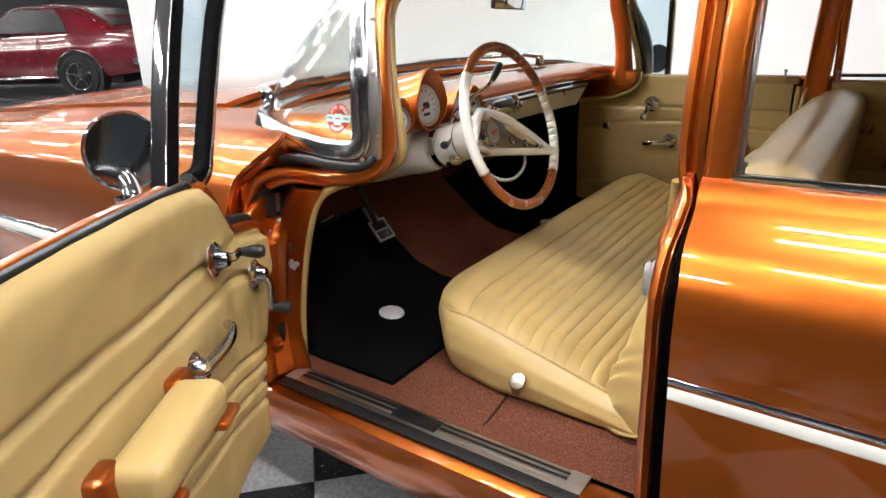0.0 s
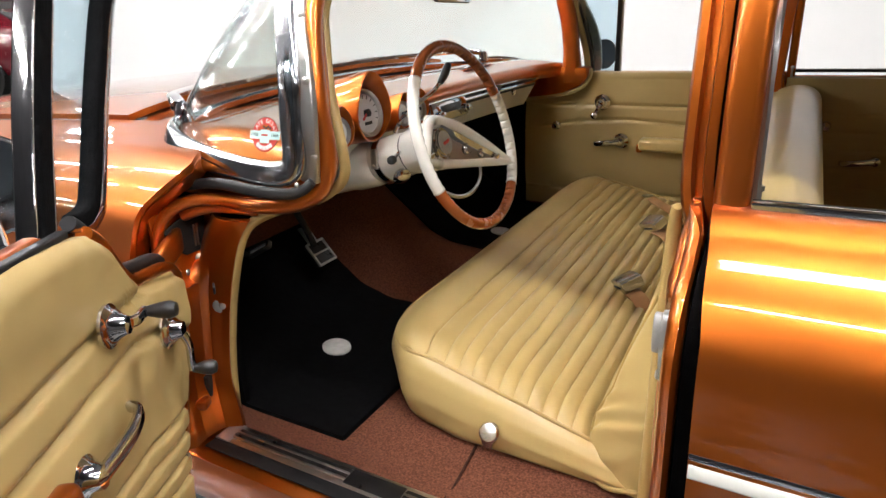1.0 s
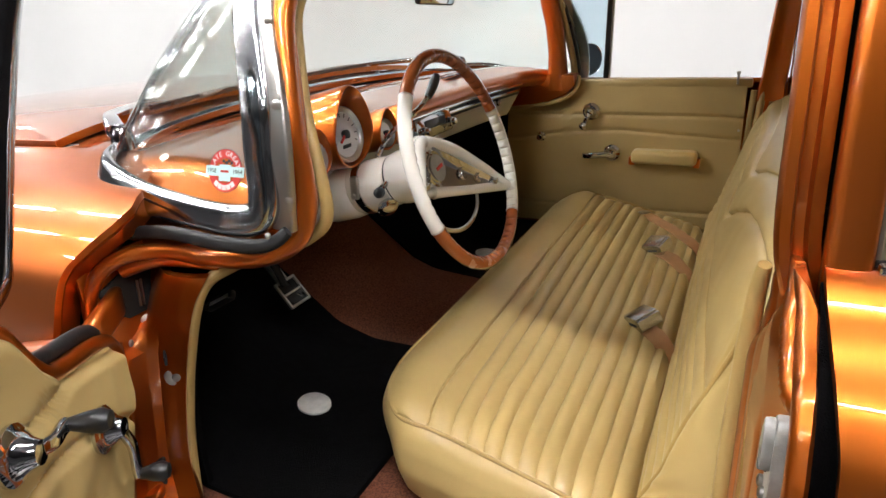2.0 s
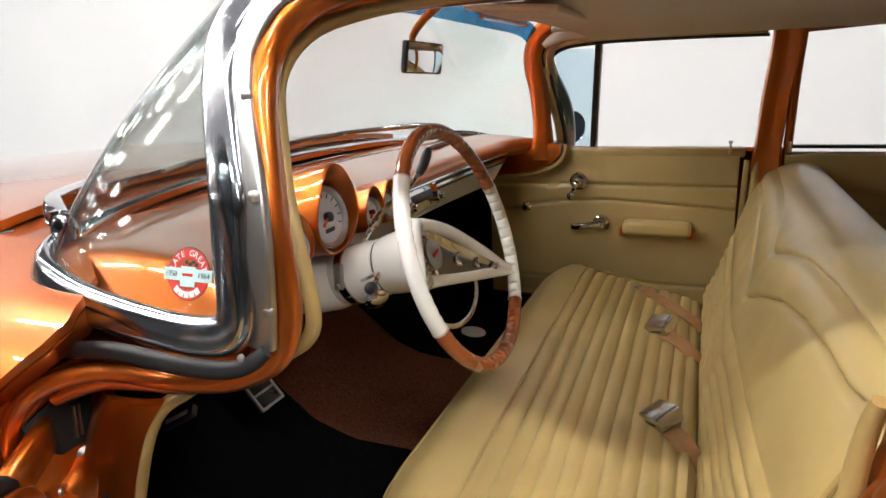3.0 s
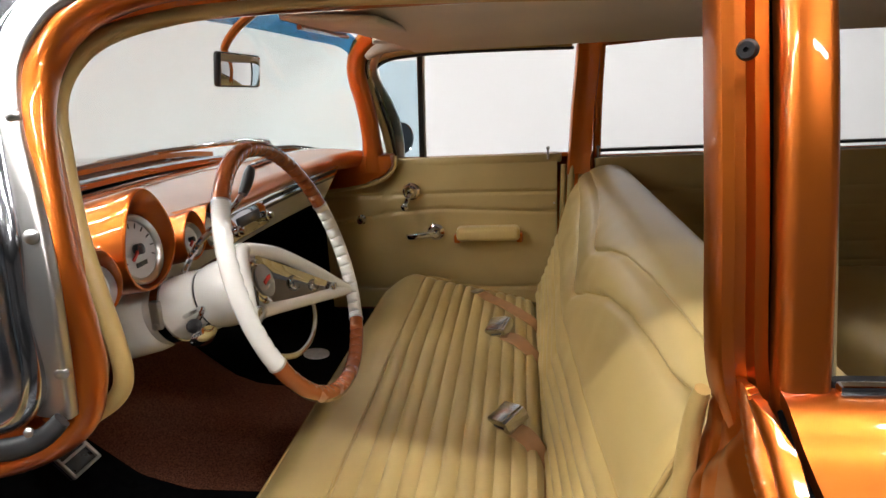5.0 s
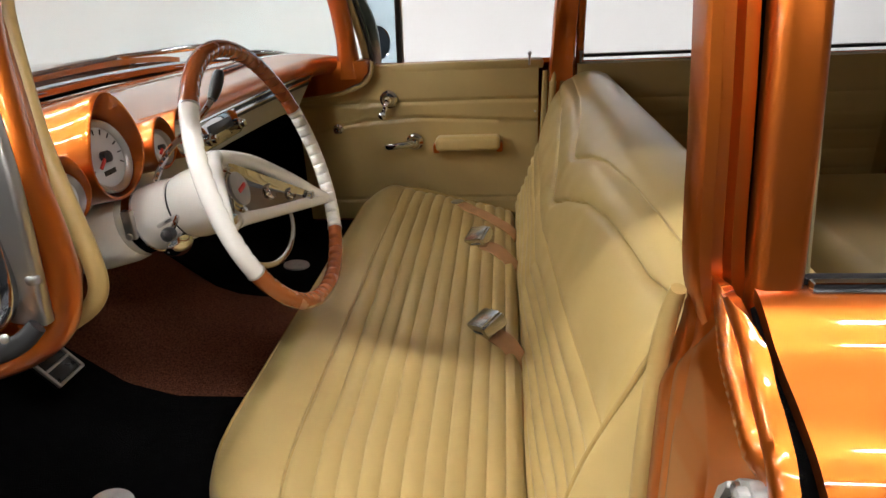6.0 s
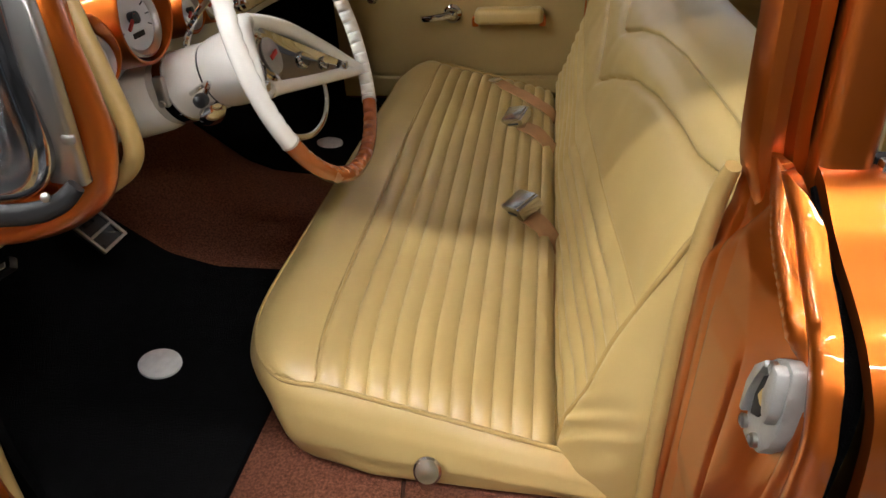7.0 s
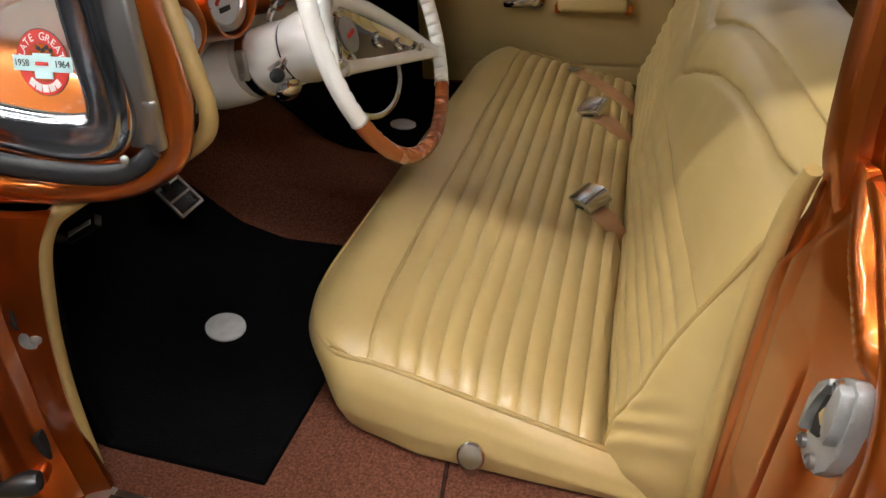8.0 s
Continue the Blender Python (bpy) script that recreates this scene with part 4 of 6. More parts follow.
sig = part("signal_lever", tube([DISH - AX * 0.10 + Vector((0, -0.05, -0.005)), (-0.665, -0.50, 0.928), (-0.648, -0.553, 0.925)], 0.0035, 12, 8), CHROME, column)
part("lever_ball", lathe([(0.002, -0.010), (0.008, -0.006), (0.0095, 0), (0.008, 0.006), (0.002, 0.010)], (-0.648, -0.556, 0.925), (0, -1, 0), 16), BLACK, sig, "black ball knob")
part("emblem_cup", lathe([(0.018, 0), (0.022, 0.008), (0.016, 0.014), (0.002, 0.016)], (-0.72, -0.42, 0.858), (0.7, -0.5, -0.5), 24), CHROME, column, "round chrome column emblem")

# ---- dashboard ----
dash = thing("dashboard", "copper painted dashboard with ivory lower panel and round gauges", "dashboard", (-0.9, 0, 0.9))


def dash_edge(y):
    return -0.80 - 0.05 * (1 - (y / 0.75) ** 2) + 0.06 * max(0, abs(y) - 0.62) / 0.13


def dash_top(u, v):
    y = -0.80 + 1.60 * v
    xe = dash_edge(y)
    xf = ease(abs(y), [0, 0.25, 0.52, 0.71, 0.76], [-1.21, -1.195, -1.15, -1.05, -0.98])
    k = u
    xe += 0.05 * max(0, abs(y) - 0.75) / 0.05
    x = xf + (xe - xf) * min(1, k / 0.8)
    z = 1.0 + 0.012 * math.sin(math.pi * min(1, k / 0.8))
    if k > 0.8:
        f = (k - 0.8) / 0.2
        x = xe + 0.018 * math.sin(math.pi * f)
        z = 1.0 - 0.05 * f
    return x, y, z - 0.045 * max(0, abs(y) - 0.74) / 0.06


part("top_pad", sheet(dash_top, 40, 60, 0.01), ORANGE, dash)
part("lower_panel", sheet(lambda u, v: (dash_edge(-0.75 + 1.38 * v) + 0.004 - 0.05 * u, -0.75 + 1.38 * v, 0.945 - 0.085 * u), 8, 50, 0.012), WHITE_PAINT, dash, "ivory painted lower panel")
part("trim_bar", tube([(dash_edge(y) + 0.012, y, 0.945) for y in [-0.1 + 0.08 * i for i in range(10)]], 0.006, 30, 8), CHROME, dash)
part("control_strip", sheet(lambda u, v: (dash_edge(-0.10 + 0.72 * v) + 0.013 - 0.008 * u, -0.10 + 0.72 * v, 0.958 - 0.028 * u), 4, 30, 0.006), BLACK, dash, "dark strip with chrome edges")
part("trim_bar", tube([(dash_edge(y) + 0.016, y, 0.962) for y in [-0.1 + 0.08 * i for i in range(10)]], 0.004, 30, 8), CHROME, dash)
part("glovebox_button", lathe([(0.010, 0), (0.010, 0.006), (0.004, 0.010), (0.001, 0.011)], (dash_edge(0.45) + 0.01, 0.45, 0.925), (1, 0, 0.2), 16), CHROME, dash)
GAUGES = [("speedometer", -0.424, 0.990, 0.052, 0.062), ("gauge", -0.276, 0.966, 0.029, 0.035), ("gauge", -0.206, 0.967, 0.029, 0.035), ("gauge", -0.548, 0.972, 0.029, 0.036)]
for name, y, z, r, R in GAUGES:
    x = -0.800 + 0.02 * (y < -0.5)
    ax = Vector((0.97, -0.03, 0.20)).normalized()
    c = Vector((x - 0.004, y, z))
    e1 = (Vector((0, 1, 0)) - ax * ax.y).normalized()
    e2 = ax.cross(e1)
    bm = bmesh.new()

    def hood(k, h, R=R, c=c, ax=ax, e1=e1, e2=e2):
        """One ring of a gauge hood, taller above like an eyebrow, its lip jutting most at the top."""
        ring = []
        for i in range(48):
            a = 2 * math.pi * i / 48
            up = max(0, math.sin(a))
            jut = h * R / 0.062 * (0.012 + 0.036 * (0.5 + 0.5 * math.sin(a)) ** 0.8)
            ring.append(c + ax * jut + e1 * R * k * math.cos(a) * (1 - 0.10 * up) + e2 * R * k * math.sin(a) * (1.0 + 0.36 * up))
        return ring

    rs = [[p - ax * 0.12 for p in hood(0.98, 0)], hood(1.02, 0), hood(1.03, 0.85), hood(1.01, 0.97), hood(0.985, 1.0), hood(0.95, 0.97)]
    rs += [[p.lerp(c + ax * 0.002 + e1 * ((r + 0.001) * math.cos(2 * math.pi * i / 48)) + e2 * ((r + 0.001) * math.sin(2 * math.pi * i / 48)), f) for i, p in enumerate(hood(0.95, 0.97))] for f in (0.5, 1.0)]
    rs.append([c - ax * 0.006 + e1 * (r * math.cos(a)) + e2 * (r * math.sin(a)) for a in [2 * math.pi * i / 48 for i in range(48)]])
    pod = part(name, rings(bm, rs), ORANGE, dash, "copper gauge pod")
    part("bezel", lathe([(r, 0.0), (r + 0.001, 0.007), (r - 0.002, 0.010), (r * 0.84, 0.006), (r * 0.82, 0.003), (r * 0.82, 0)], c + ax * 0.004, ax, 36), STEEL, pod)
    part("dial", lathe([(r - 0.006, 0.0), (r - 0.006, 0.003), (0.001, 0.003)], c + ax * 0.003, ax, 36), DIAL, pod, "silver dial face")
    if name == "speedometer":
        for q in range(11):
            a = radians(205 - 23 * q)
            part("tick_mark", box((0.0012, 0.008, 0.0016), c + ax * 0.0068 + e1 * (0.036 * math.cos(a)) + e2 * (0.036 * math.sin(a)), 0, pose(0, 0, 0, 205 - 23 * q, 0, 0)), BLACK, pod)
        part("odometer_bar", box((0.0012, 0.026, 0.007), c + ax * 0.0068 - e2 * 0.022, 0), BLACK, pod, "dark counter window")
    part("needle", box((0.003, r * 0.5, 0.004), c + ax * 0.010 + Vector((0.003, -r * 0.2, -0.004)), 0, pose(0, 0, 0, 40, 0, 0)), RED, pod)
    part("needle_hub", lathe([(r * 0.16, 0.003), (r * 0.16, 0.012), (0.001, 0.013)], c + ax * 0.003, ax, 16), BLACK, pod)
radio = thing("radio", "chrome faced dash radio with two knobs", "radio", (-0.83, 0.01, 0.93))
part("face", box((0.03, 0.20, 0.055), (-0.835, 0.01, 0.932), 0.006, pose(0, 0, 0, 0, -12, 0)), CHROME, radio)
part("display", box((0.03, 0.11, 0.022), (-0.832, 0.01, 0.938), 0.003, pose(0, 0, 0, 0, -12, 0)), BLACK, radio)
for y in (-0.065, 0.085):
    part("knob", lathe([(0.012, 0), (0.012, 0.012), (0.008, 0.014), (0.008, 0.022), (0.001, 0.023)], (-0.82, y, 0.928), (1, 0, 0.15), 18), CHROME, radio)

# ---- passenger door, closed ----
rdoor = thing("door_1", "closed passenger door with stitched tan vinyl trim", "car door", (-0.5, 0.78, 0.45), kind="structure")


def rpanel(u, v):
    x = -0.90 + 0.775 * u
    z = 0.45 + (ease(x, [-0.9, -0.87, -0.80, -0.70, -0.66], [0.86, 0.868, 0.885, 0.90, 0.957]) - 0.45) * v
    g = 0.0
    for line in (0.842 - 0.003 * math.sin(4 * x), 0.775 + 0.02 * max(0, 1 - abs(x + 0.5) / 0.35) - 0.02 * max(0, -0.68 - x) / 0.2, 0.52):
        g += bump_at(z - line, 0.006)
    return x, 0.762 + 0.006 * min(1, g) - 0.008 * math.sin(math.pi * min(1, v)) - 0.003 * noise.noise((x * 9, z * 14, 0)), z


part("trim_panel", sheet(rpanel, 90, 150, 0.02, shift=Vector((0, 0.02, 0))), VINYL_DOOR, rdoor, "stitched tan vinyl trim panel")
part("outer_skin", sheet(lambda u, v: flank(u, v, -0.92, -0.01, 1), 10, 45, -0.012), ORANGE, rdoor)
part("belt_rail", box((0.56, 0.05, 0.03), (-0.39, 0.785, 0.9485), 0.008), VINYL_DOOR, rdoor)

# window frame, glass and hardware of the passenger door
WF = [(-0.664, 0.795, 0.948), (-0.670, 0.785, 1.02), (-0.684, 0.765, 1.10), (-0.700, 0.745, 1.175), (-0.702, 0.732, 1.225), (-0.682, 0.718, 1.265), (-0.635, 0.707, 1.286), (-0.55, 0.698, 1.294), (-0.45, 0.692, 1.296), (-0.25, 0.69, 1.294), (-0.085, 0.69, 1.290)]
wf = part("window_frame", sweep(WF, rounded(0.022, 0.03, 0.35), (0, -1, 0), 60), VINYL_DOOR, rdoor, "tan trimmed window frame")
part("glass_run", sweep([(x + 0.016 * ease(z, [1.2, 1.28], [1, 0.3]), y + 0.004, z - 0.014 * ease(z, [1.19, 1.27], [0, 1])) for x, y, z in WF], rounded(0.010, 0.02, 0.35), (0, -1, 0), 60), BLACK, wf, "black glass run")
post = part("vent_post", sweep([(-0.560, 0.80, 0.945), (-0.548, 0.76, 1.12), (-0.535, 0.715, 1.288)], rounded(0.020, 0.03, 0.3), (0, -1, 0), 12), BLACK, rdoor, "dark vent window divider post")
part("post_strip", sweep([(-0.548, 0.788, 0.945), (-0.537, 0.748, 1.12), (-0.524, 0.704, 1.288)], rounded(0.006, 0.012, 0.3), (0, -1, 0), 12), STEEL, post)
part("vent_sill", box((0.10, 0.03, 0.012), (-0.61, 0.80, 0.953), 0.003), RUBBER, rdoor)
vent = part("vent_glass", sheet(lambda u, v: (-0.665 + 0.115 * u, 0.815 - 0.11 * v, 0.955 + 0.31 * v), 4, 6, 0.004), GLASS_TINT, rdoor, "pale blue vent window glass")
vent.visible_shadow = False
part("corner_cover", prism([(-0.90, 0.984), (-0.80, 0.985), (-0.650, 0.982), (-0.648, 0.945), (-0.678, 0.914), (-0.737, 0.893), (-0.795, 0.883), (-0.90, 0.870)], "y", 0.715, 0.80, bevel=0.008), ORANGE, rdoor, "copper painted corner cover")
part("corner_piping", tube([(-0.92, 0.728, 0.862), (-0.86, 0.728, 0.868), (-0.795, 0.728, 0.877), (-0.737, 0.728, 0.886), (-0.674, 0.730, 0.908), (-0.645, 0.735, 0.940), (-0.640, 0.745, 0.975)], 0.007, 40, 8), VINYL_DOOR, rdoor)
part("lock_pin", lathe([(0.0035, 0), (0.0035, 0.03), (0.006, 0.032), (0.006, 0.038), (0.002, 0.04)], (-0.153, 0.755, 0.946), (0, 0, 1), 10), STEEL, rdoor)


def crank(parent, at, end, out, knob_mat, knob_len=0.034, k=1.15):
    """A window winder: rose, arm and knob."""
    at, end, out = Vector(at), Vector(end), Vector(out).normalized()
    rose = part("winder", lathe([(0.025 * k, 0), (0.025 * k, 0.004), (0.021 * k, 0.008), (0.019 * k, 0.009), (0.017 * k, 0.013), (0.013 * k, 0.018), (0.010 * k, 0.026), (0.002, 0.027)], at, out, 32), CHROME, parent, "chrome window winder")
    part("arm", sweep([at + out * 0.018, at.lerp(end, 0.35) + out * 0.028, at.lerp(end, 0.8) + out * 0.026, end + out * 0.026], rounded(0.016, 0.009, 0.4), out, 16), CHROME, rose)
    part("knob", lathe([(0.006, 0.0), (0.007, 0.004), (0.011, knob_len * 0.5), (0.0125, knob_len * 0.8), (0.009, knob_len), (0.002, knob_len + 0.002)], end + out * 0.026, out, 20), knob_mat, rose, "black knob" if knob_mat == BLACK else "")
    return rose


def pull(parent, at, end, out):
    """An inside door handle: rose and a curved lever."""
    at, end, out = Vector(at), Vector(end), Vector(out).normalized()
    rose = part("inside_handle", lathe([(0.028, 0), (0.028, 0.004), (0.023, 0.009), (0.017, 0.014), (0.014, 0.026), (0.002, 0.030)], at, out, 32), CHROME, parent, "chrome inside door handle")
    mid = at.lerp(end, 0.55)
    part("lever", sweep([at + out * 0.022, mid + out * 0.034, at.lerp(end, 0.9) + out * 0.030, end + out * 0.014], rounded(0.020, 0.012, 0.45), out, 24, scale=lambda f: 1.15 - 0.3 * f), CHROME, rose)
    return rose


crank(rdoor, (-0.597, 0.754, 0.856), (-0.616, 0.754, 0.812), (0, -1, 0), CHROME, 0.02)
pull(rdoor, (-0.522, 0.752, 0.718), (-0.617, 0.752, 0.708), (0, -1, 0))
part("vent_knob", lathe([(0.016, 0), (0.016, 0.004), (0.008, 0.008), (0.008, 0.02), (0.013, 0.022), (0.010, 0.03), (0.002, 0.031)], (-0.772, 0.757, 0.765), (0, -1, 0), 20), CHROME, rdoor)
arm = part("armrest", box((0.205, 0.062, 0.044), (-0.348, 0.730, 0.716), 0.014, seg=4), VINYL, rdoor, "padded tan armrest")
part("armrest_cup", box((0.022, 0.045, 0.03), (-0.449, 0.738, 0.700), 0.006), ORANGE, arm)
part("armrest_cup", box((0.022, 0.045, 0.03), (-0.247, 0.738, 0.700), 0.006), ORANGE, arm)
for z in (0.805, 0.60):
    part("trim_screw", lathe([(0.004, 0), (0.004, 0.003), (0.001, 0.004)], (-0.135, 0.757, z), (0, -1, 0), 8), STEEL, rdoor)

pillar_trim = thing("pillar_trim", "tan vinyl covered lower centre pillar trim", "trim", (-0.06, 0.75, 0.45))
part("panel", box((0.075, 0.03, 0.46), (-0.055, 0.752, 0.68), 0.008), VINYL_DOOR, pillar_trim)
part("windlace", tube([(-0.115, 0.745, 0.46), (-0.112, 0.742, 0.70), (-0.105, 0.745, 0.93)], 0.009, 12, 8), VINYL_DOOR, pillar_trim)
part("pillar_foot", prism([(-0.10, 0.905), (-0.012, 0.905), (-0.018, 0.96), (-0.085, 0.96)], "y", 0.735, 0.76, bevel=0.006), ORANGE, pillar_trim)
rear_trim = thing("rear_door_trim", "tan pleated rear passenger door trim with chrome handle", "door trim", (0.4, 0.75, 0.45))


def rtrim(u, v):
    x, z = -0.01 + 0.9 * u, 0.45 + 0.498 * v
    g = sum(bump_at(z - q, 0.005) for q in (0.842, 0.785, 0.73, 0.67, 0.61))
    return x, 0.745 + 0.006 * min(1, g), z


part("panel", sheet(rtrim, 20, 110, -0.02), VINYL_DOOR, rear_trim)
crank(rear_trim, (0.115, 0.742, 0.803), (0.07, 0.742, 0.80), (0, -1, 0), CHROME, 0.02)
pull(rear_trim, (0.26, 0.742, 0.70), (0.17, 0.742, 0.69), (0, -1, 0))
for name, side in (("rear_inner_trim", -1),):
    inner_trim = thing(name, "tan vinyl rear driver side door trim", "door trim", (0.4, -0.745, 0.45))
    part("panel", box((0.9, 0.015, 0.49), (0.46, -0.738, 0.70), 0.005), VINYL_DOOR, inner_trim)
part("roof_rail_trim", tube([(-0.66, 0.63, 1.325), (-0.55, 0.665, 1.325), (-0.3, 0.668, 1.325), (0.3, 0.668, 1.318), (1.0, 0.668, 1.31)], 0.010, 40, 8), HEADLINER, car)

# outside mirror on the passenger door
def round_mirror(name, label, c, normal, foot, r=0.062):
    ob = thing(name, label, "wing mirror", foot)
    c, n = Vector(c), Vector(normal).normalized()
    part("head", lathe([(0.01, -0.035), (r * 0.6, -0.028), (r * 0.95, -0.012), (r * 1.05, 0), (r * 1.06, 0.005), (r * 1.02, 0.009), (r * 0.97, 0.006)], c, n, 40), TRIM, ob, "chrome mirror shell")
    part("mirror_glass", lathe([(r * 0.97, 0.0), (r * 0.97, 0.004), (0.002, 0.004)], c, n, 40), MIRROR, ob, "round mirror glass")
    f = Vector(foot)
    part("stem", tube([f, f.lerp(c, 0.35) - n * 0.02 + Vector((0, 0, 0.01)), c - n * 0.03 - Vector((0, 0, r * 0.7)), c - n * 0.025], 0.011, 20, 10, scale=lambda t: 1.5 - 0.6 * t), CHROME, ob)
    part("foot", box((0.07, 0.035, 0.014), f, 0.006), CHROME, ob)
    return ob


round_mirror("wing_mirror", "round chrome wing mirror on the passenger door", (-0.668, 1.0, 1.007), (0.80, -0.60, 0.03), (-0.70, 0.955, 0.925), 0.054)

# ---- driver door, wide open ----
DU, DN = Vector((0.552, -0.834, 0)), Vector((0.834, 0.552, 0))
D0 = Vector((-0.86, -0.893, 0))


def D(u, z, w=0.0):
    """A place on the open door: from its hinge edge backwards, height, and out of its trim towards the seat."""
    return D0 + DU * u + DN * w + Vector((0, 0, z))


ldoor = thing("open_door", "wide open driver door with stitched tan vinyl trim", "car door", D(0, 0.5))
TOPU, TOPZ = [0.03, 0.04, 0.055, 0.075, 0.107, 0.17, 0.205, 0.235, 0.262, 0.30, 0.36, 0.43, 0.63, 1.1], [0.765, 0.79, 0.810, 0.820, 0.828, 0.841, 0.853, 0.885, 0.930, 0.957, 0.968, 0.974, 0.98, 0.98]


def lpanel(u, v):
    z0 = 0.43
    uu = 1.08 * u ** 1.3
    top = ease(uu, TOPU, TOPZ)
    z = z0 + (top - z0) * v
    front = ease(z, [0.43, 0.52, 0.66, 0.70, 0.79, 1.0], [0.20, 0.172, 0.085, 0.062, 0.034, 0.034])
    d = front + (1.08 - front) * u ** 1.3
    z = z0 + (ease(d, TOPU, TOPZ) - z0) * v
    g = 0.0
    for line in (0.785 + 0.055 * min(1, d / 0.20) + 0.03 * max(0, d - 0.25), 0.70 + 0.085 * math.sin(math.pi / 2 * min(1, max(0, d - 0.06) / 0.24)) + 0.02 * max(0, d - 0.3), 0.62, 0.585, 0.55, 0.515):
        k = 0.007 if line > 0.63 else 0.005
        fade = 1 if line > 0.63 else max(0, 1 - max(0, d - 0.45) / 0.3)
        zz = line if line > 0.63 else line + 0.10 * max(0, 0.32 - d) * -1 + 0.12 * max(0, d - 0.2)
        g += bump_at(z - zz, k) * fade
    w = -0.009 * min(1, g) + 0.005 * noise.noise((d * 7, z * 10, 1)) + 0.002 * noise.noise((d * 22 + z * 9, z * 20, 4)) + 0.006 * bump_at(z - 0.74, 0.05)
    w += 0.003 * math.sin(d * 60) * bump_at(z - 0.70, 0.08) * bump_at(d - 0.28, 0.12)
    w -= 0.014 * max(0, (v - 0.95) / 0.05) ** 2 + 0.012 * max(0, 1 - u / 0.02) ** 2
    return D(d, z, w)


part("trim_panel", sheet(lpanel, 110, 170, 0.012, shift=DN * -0.012), VINYL_DOOR, ldoor, "stitched tan vinyl trim panel")


def lshell(u, v):
    z = 0.42 + 0.535 * v
    d = -0.015 + 1.10 * u
    p = catmull([(0, y, z) for y, z in REAR], 45)
    y = min(p, key=lambda q: abs(q.z - z)).y
    top = ease(d, [-0.02, 0.0, 0.03, 0.08, 0.14, 0.20, 0.235, 0.262, 0.30, 0.43, 1.1], [0.77, 0.79, 0.825, 0.846, 0.858, 0.868, 0.893, 0.932, 0.957, 0.974, 0.98]) - 0.008
    return D(max(d, 0.02), min(z, top), -(ease(z, [0.90, 0.955], [max(y, 0.84), 0.835]) - 0.795))


part("shell", sheet(lshell, 60, 40, 0.014), ORANGE, ldoor)
part("front_edge", sheet(lambda u, v: D(ease(0.43 + 0.40 * v, [0.43, 0.52, 0.66, 0.70, 0.79], [0.19, 0.16, 0.075, 0.052, 0.026]) - 0.004, 0.43 + 0.365 * v, -0.012 - 0.07 * u), 6, 20, 0.01), ORANGE, ldoor)
step = [(0.036, 0.775), (0.040, 0.797), (0.055, 0.815), (0.075, 0.825), (0.107, 0.834), (0.17, 0.847), (0.205, 0.859), (0.235, 0.891), (0.262, 0.934), (0.29, 0.958)]
part("upper_edge", tube([D(u, z - 0.002, -0.018) for u, z in step], 0.011, 60, 10), ORANGE, ldoor)
part("edge_top", sheet(lambda u, v: D(catmull([(a, 0, b) for a, b in step], 41)[round(40 * u)].x, catmull([(a, 0, b) for a, b in step], 41)[round(40 * u)].z + 0.002, -0.02 - 0.06 * v), 41, 5, 0.004), ORANGE, ldoor)
part("edge_seal", tube([D(u - 0.004, z + 0.012, -0.036) for u, z in step[1:]], 0.011, 60, 10), RUBBER, ldoor, "black rubber edge seal")
part("belt_seal", sweep([D(0.33, 0.970, -0.022), D(0.6, 0.980, -0.022), D(1.08, 0.982, -0.022)], rounded(0.014, 0.010, 0.3), (0, 0, 1), 20), RUBBER, ldoor, "black rubber belt seal")
part("belt_rail", sweep([D(0.30, 0.964, -0.048), D(0.6, 0.974, -0.048), D(1.08, 0.976, -0.048)], rounded(0.022, 0.018, 0.3), (0, 0, 1), 20), ORANGE, ldoor)
vp = part("vent_post", sweep([D(0.345, 0.94, -0.05), D(0.275, 1.10, -0.05), D(0.205, 1.245, -0.045), D(0.18, 1.30, -0.04)], rounded(0.030, 0.034, 0.2), DN, 20), MATBLACK, ldoor, "dark vent window divider post")
part("post_chrome", sweep([D(0.322, 0.94, -0.045), D(0.252, 1.10, -0.045), D(0.182, 1.245, -0.04), D(0.157, 1.30, -0.035)], rounded(0.005, 0.016, 0.4), DN, 20), CHROME, vp)
part("post_strip", sweep([D(0.362, 0.94, -0.05), D(0.292, 1.10, -0.05), D(0.222, 1.245, -0.045)], rounded(0.006, 0.024, 0.3), DN, 20), CHROME, vp)
vf = [D(0.235, 0.945, -0.05), D(0.19, 0.96, -0.05), D(0.165, 0.995, -0.05), D(0.10, 1.10, -0.05), D(0.03, 1.20, -0.05), D(-0.005, 1.26, -0.045), D(0.01, 1.30, -0.04), D(0.08, 1.32, -0.035), D(0.2, 1.325, -0.035), D(0.6, 1.33, -0.03), D(1.07, 1.32, -0.03)]
part("window_frame", sweep(vf, rounded(0.026, 0.032, 0.4), DN, 70), TRIM, ldoor, "chrome window frame")
part("frame_rubber", sweep([D(0.262, 0.962, -0.044), D(0.218, 0.967, -0.044), D(0.188, 1.0, -0.044), D(0.124, 1.10, -0.044), D(0.054, 1.20, -0.044), D(0.020, 1.255, -0.040), D(0.034, 1.282, -0.036), D(0.09, 1.298, -0.034), D(0.19, 1.304, -0.034)], rounded(0.024, 0.024, 0.25), DN, 60), MATBLACK, ldoor, "black rubber window channel")
part("frame_foot", sweep([D(0.33, 0.955, -0.05), D(0.28, 0.952, -0.05), D(0.23, 0.95, -0.05), D(0.19, 0.96, -0.05)], rounded(0.018, 0.034, 0.4), DN, 14), CHROME, ldoor)
